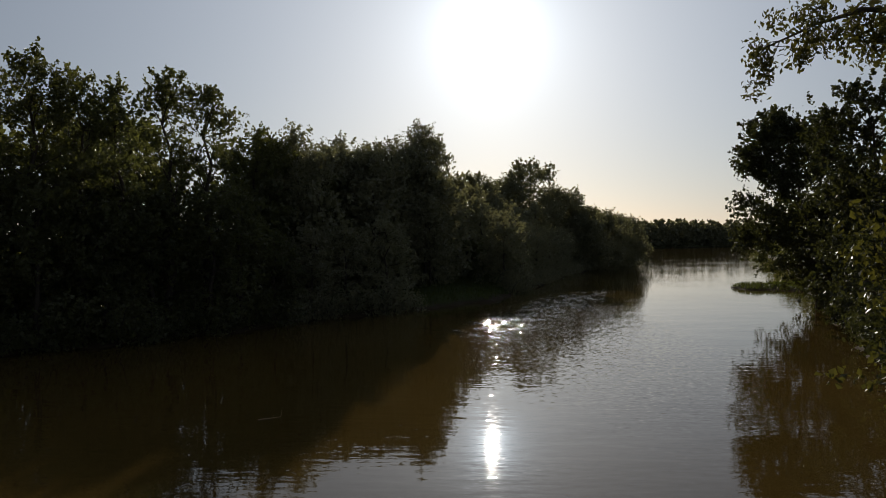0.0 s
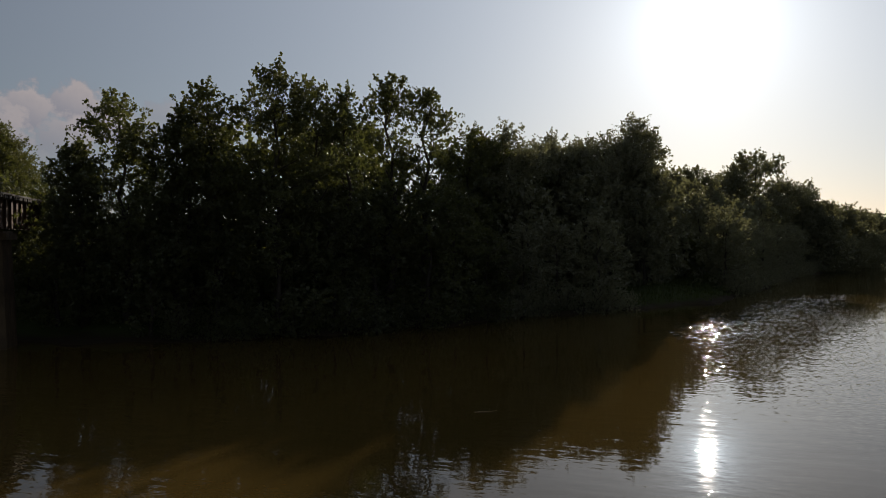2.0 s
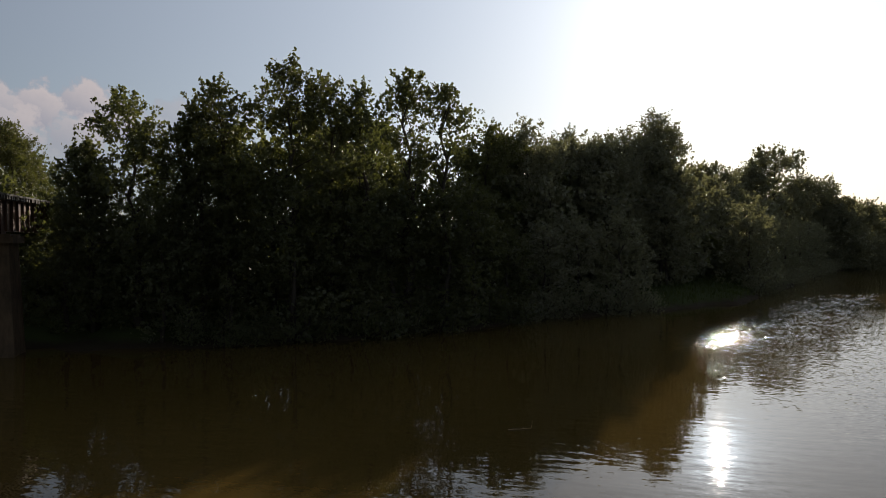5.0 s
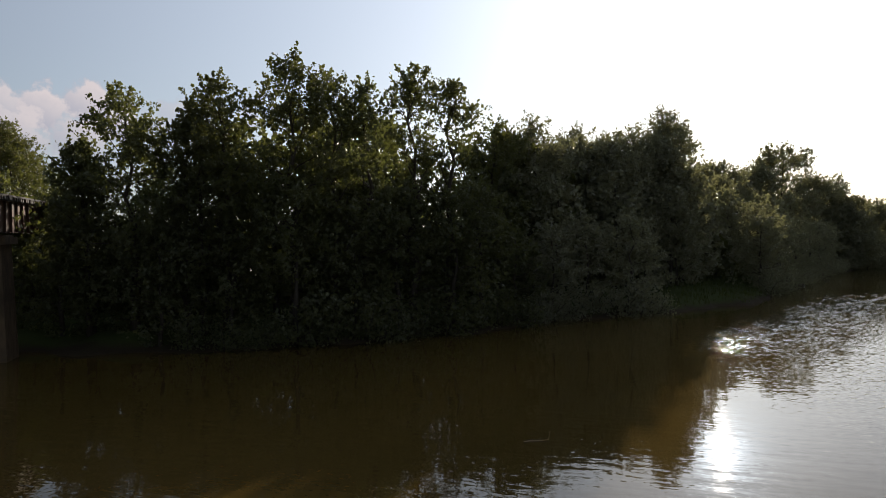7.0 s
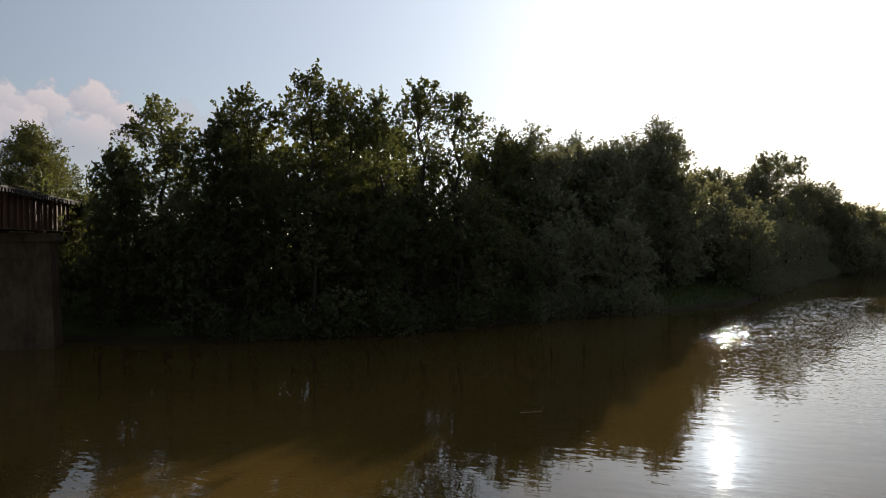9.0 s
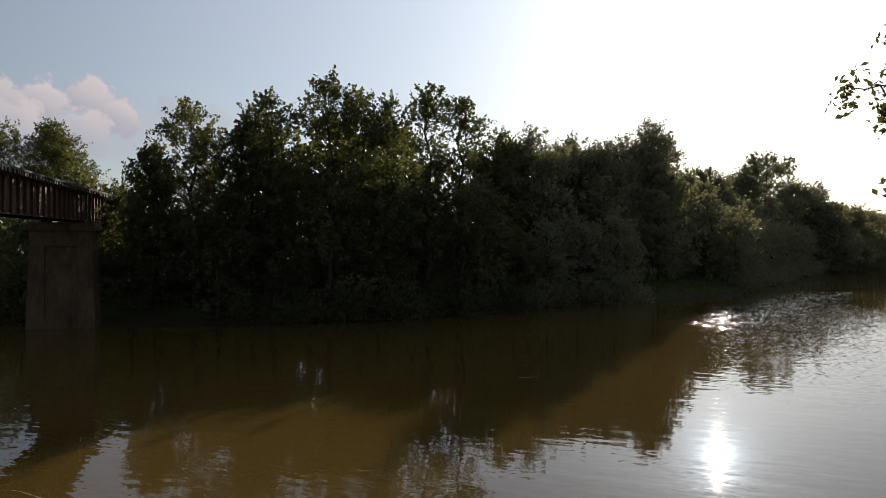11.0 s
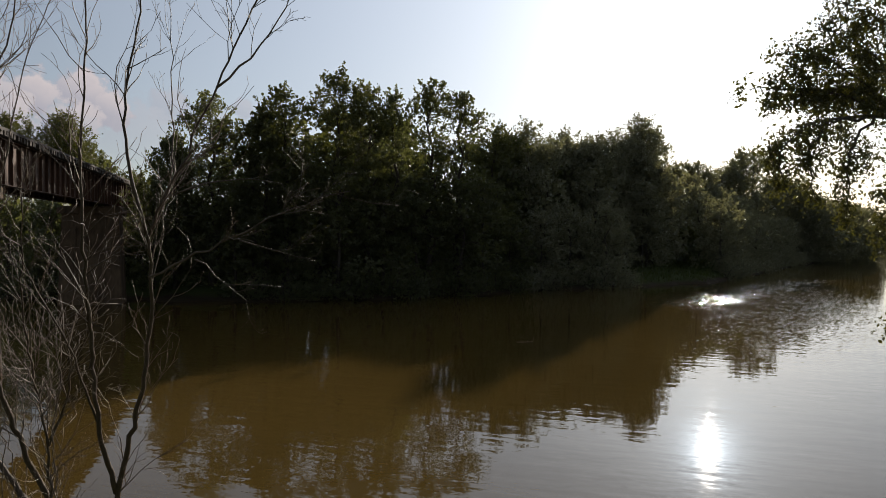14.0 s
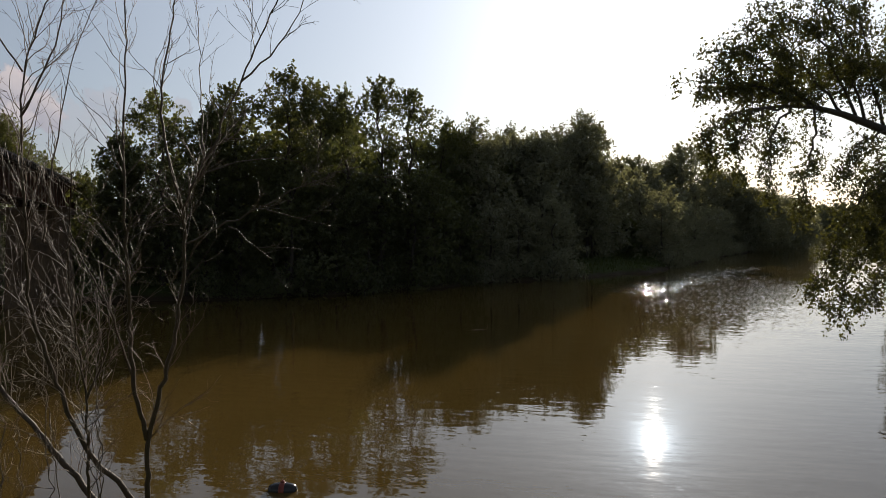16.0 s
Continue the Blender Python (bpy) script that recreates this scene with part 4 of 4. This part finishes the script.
# ---- the bare saplings on the near bank ----
def sapling(label, at, stems, seed, twiggy):
    """A leafless sapling: each stem a bent tapered pole that carries forking twigs."""
    g = np.random.default_rng(seed)
    root = thing("bare_sapling", label, "sapling", at, "bare saplings on the bank")
    origin = np.array(at)
    crooked = 0.38 if twiggy > 1 else 0.16

    def shoot(shell, start, way, length, rad, level):
        n = 6
        pts, p, d = [start], start, way
        for i in range(n - 1):
            d = unit(d + g.normal(size=3) * crooked + (0, 0, 0.04))
            p = p + d * length / (n - 1)
            pts.append(p)
        shell.tube(np.array(pts) - origin, np.linspace(rad, max(rad * 0.4, 0.002), n), 3 if level > 1 else 4)
        if level < 3:
            for i in range(1, n):
                for _ in range(2 if level < 2 else 1):
                    if g.uniform() < 0.27:
                        turn = unit(np.cross(unit(pts[i] - pts[i - 1]), g.normal(size=3)))
                        shoot(shell, pts[i], unit(unit(pts[i] - pts[i - 1]) * 0.9 + turn * g.uniform(0.35, 0.75)), length * g.uniform(0.3, 0.55), rad * 0.5, level + 1)

    for line, r0, r1 in stems:
        line = np.array(line, float)
        run = np.concatenate([[0.0], np.cumsum(np.linalg.norm(np.diff(line, axis=0), axis=1))])
        t = np.linspace(0, run[-1], max(6, int(run[-1] / 0.12) + 1))
        pts = np.stack([np.interp(t, run, line[:, i]) for i in range(3)], 1)
        for _ in range(6):
            pts[1:-1] = (pts[:-2] + 2 * pts[1:-1] + pts[2:]) / 4
        pts[1:-1] += g.normal(size=pts[1:-1].shape) * (0.026 if twiggy > 1 else 0.009)
        rad = 0.62 * r1 + (0.92 * r0 - 0.62 * r1) * np.linspace(1, 0, len(pts)) ** 1.4
        pole = Shell()
        pole.tube(pts - origin, rad, 8)
        stem_ob = part("stem", pole, BARK_PALE if r0 > 0.0125 else TWIG, root, smooth=True)
        k = int(twiggy * len(pts))
        for i in g.integers(len(pts) // 3, len(pts), k if twiggy < 1 else int(0.42 * k)):
            d = unit(pts[min(i + 1, len(pts) - 1)] - pts[i - 1])
            turn = unit(np.cross(d, g.normal(size=3)))
            twig = Shell()
            shoot(twig, pts[i], unit(d * 0.95 + turn * 0.75 + (0, 0, 0.2)), g.uniform(0.35, 0.9) * (0.6 if twiggy < 1 and r0 < 0.02 else 1.0), min(0.0065, rad[i] * 0.6), 1)
            part("twig", twig, TWIG, stem_ob, smooth=True)
    return root


STEM_1 = [(-6.19, -5.34, 0.73), (-6.62, -5.44, 2.35), (-7.91, -5.83, 4.03), (-8.68, -6.04, 5.72)]
STEM_2 = [(-5.98, -5.12, 0.66), (-5.79, -5.53, 2.14), (-5.97, -5.81, 2.79), (-6.26, -6.03, 3.12), (-6.33, -6.69, 4.76), (-6.26, -6.85, 5.19), (-6.05, -7.02, 5.72), (-5.96, -7.17, 6.28), (-5.94, -7.14, 7.28), (-5.66, -7.02, 8.17)]
STEM_3 = [(-5.96, -7.16, 6.83), (-5.6, -7.02, 7.61), (-5.53, -6.98, 8.17)]
STEM_4 = [(-5.94, -7.14, 7.28), (-6.42, -7.28, 8.11)]
STEM_5 = [(-5.94, -6.93, 5.61), (-5.68, -7.08, 6.28), (-5.51, -6.99, 7.39), (-5.24, -6.88, 8.12)]
sapling("leafless sapling with two heavy leaning stems", (-6.4, -5.9, 1.4), [(STEM_1, 0.062, 0.03), (STEM_2, 0.055, 0.011), (STEM_3, 0.014, 0.009), (STEM_4, 0.011, 0.007), (STEM_5, 0.012, 0.006)], 91, 0.6)
STEM_6 = [(-6.08, -5.15, 0.66), (-5.57, -5.86, 3.31), (-5.07, -6.08, 4.32), (-4.69, -6.35, 5.27), (-4.55, -6.61, 5.93), (-4.29, -6.61, 6.35), (-3.52, -6.31, 8.19)]
STEM_7 = [(-4.55, -6.61, 5.93), (-4.57, -6.71, 6.23), (-4.71, -6.73, 6.95), (-4.51, -6.64, 8.18)]
STEM_8 = [(-3.94, -6.47, 7.19), (-3.51, -6.32, 7.58), (-3.3, -6.23, 8.13)]
STEM_9 = [(-5.57, -5.86, 3.31), (-5.53, -6.15, 4.11), (-5.03, -6.86, 6.29), (-5.0, -6.8, 8.17)]
STEM_10 = [(-5.53, -6.15, 4.11), (-5.54, -6.47, 4.89), (-5.76, -7.11, 6.17)]
STEM_11 = [(-4.49, -6.64, 5.57), (-3.27, -6.54, 6.12), (-3.05, -6.46, 6.27), (-2.73, -6.35, 6.31)]
STEM_12 = [(-3.58, -6.65, 5.9), (-3.14, -6.5, 5.77)]
STEM_13 = [(-3.93, -6.77, 5.74), (-3.52, -6.64, 5.41)]
STEM_14 = [(-4.15, -6.72, 6.28), (-3.69, -6.56, 6.47), (-3.32, -6.44, 6.37)]
STEM_15 = [(-4.37, -6.48, 6.36), (-4.43, -6.45, 8.12)]
sapling("leafless sapling with several upright branching stems", (-5.9, -5.6, 1.4), [(STEM_6, 0.05, 0.011), (STEM_7, 0.02, 0.011), (STEM_8, 0.012, 0.007), (STEM_9, 0.032, 0.011), (STEM_10, 0.016, 0.007), (STEM_11, 0.012, 0.006), (STEM_12, 0.008, 0.004), (STEM_13, 0.008, 0.004), (STEM_14, 0.009, 0.004), (STEM_15, 0.009, 0.005)], 105, 0.6)
STEM_16 = [(-6.79, -5.39, 0.65), (-6.06, -6.23, 3.84), (-5.87, -6.69, 5.14), (-5.5, -7.02, 6.28)]
STEM_17 = [(-6.06, -6.23, 3.84), (-5.63, -6.34, 4.51), (-5.54, -6.47, 4.89)]
STEM_18 = [(-6.6, -6.52, 1.27), (-6.89, -6.58, 2.58), (-7.53, -6.77, 3.3)]
sapling("slender leafless sapling among the brush", (-6.6, -5.6, 1.4), [(STEM_16, 0.034, 0.009), (STEM_17, 0.02, 0.01), (STEM_18, 0.024, 0.014)], 119, 0.8)
STEM_19 = [(-7.13, -6.48, 1.15), (-7.3, -6.46, 4.18), (-7.19, -6.4, 4.95), (-6.83, -6.27, 5.6), (-6.41, -6.12, 5.86)]
STEM_20 = [(-6.25, -6.4, 1.27), (-6.45, -6.42, 3.09), (-6.47, -6.4, 3.97), (-6.3, -6.32, 4.72), (-5.83, -6.16, 5.1), (-5.35, -5.99, 5.3)]
STEM_21 = [(-6.79, -6.79, 1.37), (-6.72, -6.7, 3.88), (-6.86, -6.7, 5.54), (-7.04, -6.75, 6.15)]
STEM_22 = [(-5.91, -6.07, 1.16), (-6.19, -6.1, 3.8), (-6.38, -6.15, 4.44), (-6.33, -6.12, 5.09), (-6.78, -6.24, 6.18)]
STEM_23 = [(-6.42, -6.04, 1.05), (-6.78, -6.08, 4.15), (-7.17, -6.18, 5.4), (-7.12, -6.14, 5.99)]
STEM_24 = [(-5.61, -6.6, 1.49), (-5.65, -6.54, 4.42), (-5.27, -6.39, 5.26), (-5.33, -6.4, 5.61)]
STEM_25 = [(-6.92, -6.21, 1.05), (-7.09, -6.18, 4.14), (-7.53, -6.32, 4.4), (-7.79, -6.4, 4.67)]
STEM_26 = [(-5.68, -6.52, 1.43), (-5.74, -6.44, 5.37), (-5.46, -6.33, 5.73), (-5.23, -6.25, 5.79)]
sapling("low tangle of pale leafless brush", (-6.9, -5.7, 1.4), [(STEM_19, 0.01, 0.006), (STEM_20, 0.01, 0.006), (STEM_21, 0.01, 0.006), (STEM_22, 0.01, 0.006), (STEM_23, 0.009, 0.006), (STEM_24, 0.009, 0.006), (STEM_25, 0.009, 0.006), (STEM_26, 0.009, 0.006)], 81, 1.01)

# ---- small things on the water and at its edge ----
def floating_drum(at, turn):
    root = thing("floating_drum", "dark rounded drum with a red band adrift on the river", "drum", at)
    root.rotation_euler = (0, 0, radians(turn))
    a = np.linspace(0, np.pi, 13)
    body = Shell()
    body.tube(np.stack([-0.32 * np.cos(a), 0 * a, 0 * a + 0.03], 1), 0.17 * np.sin(a) ** 0.55 + 0.004, 16)
    part("body", body, FLOAT_DARK, root, smooth=True)
    band = Shell()
    band.tube([(-0.06, 0, 0.03), (-0.05, 0, 0.03), (0.05, 0, 0.03), (0.06, 0, 0.03)], [0.172, 0.18, 0.18, 0.172], 16)
    part("band", band, FLOAT_RED, root, "faded red band", smooth=True)
    knob = Shell()
    knob.tube([(0, 0, 0.2), (0, 0, 0.235), (0, 0, 0.26)], [0.05, 0.045, 0.02], 10)
    part("knob", knob, FLOAT_RED, root, smooth=True)
    return root


floating_drum((-7.66, 1.49, -0.03), 12)


def dead_branch(name, label, pts, rad, seed, mat=DRIFTWOOD):
    g = np.random.default_rng(seed)
    pts = np.array(pts, float)
    root = thing(name, label, "driftwood", tuple(pts[0]))
    t = np.linspace(0, len(pts) - 1, 5 * len(pts))
    line = np.stack([np.interp(t, np.arange(len(pts)), pts[:, i]) for i in range(3)], 1)
    line[1:-1] += g.normal(size=line[1:-1].shape) * rad * 0.35
    w = Shell()
    w.tube(line - pts[0], np.linspace(rad, rad * 0.45, len(line)) * g.uniform(0.85, 1.15, len(line)), 8)
    part("stem", w, mat, root, smooth=True)
    for k in range(4):
        q = line[g.integers(3, len(line))]
        d = g.normal(size=3) * 0.5 + (0, 0, 0.45)
        tw = Shell()
        tw.tube(bent(q, q + d * rad * 9, 0.1, g, 4) - pts[0], np.linspace(rad * 0.4, rad * 0.12, 4), 5)
        part("snag", tw, mat, root, smooth=True)
    return root


dead_branch("driftwood_branch", "pale dead branch sticking out at the water's edge", [(6.6, 5.9, 0.3), (6.1, 6.1, 0.62), (5.75, 6.2, 0.75), (5.4, 6.3, 0.78)], 0.028, 61)
dead_branch("driftwood_log", "grey log stranded along the far shore", [(-21.5, 57.2, 0.12), (-18.5, 60.0, 0.16), (-15.8, 63.5, 0.12)], 0.13, 62)
dead_branch("driftwood_log", "grey log stranded along the far shore", [(-14.0, 69.5, 0.1), (-11.0, 72.0, 0.2)], 0.12, 63)
dead_branch("floating_stick", "thin pale stick floating on the river", [(-9.2, 27.5, 0.01), (-8.4, 27.9, 0.03)], 0.018, 64)
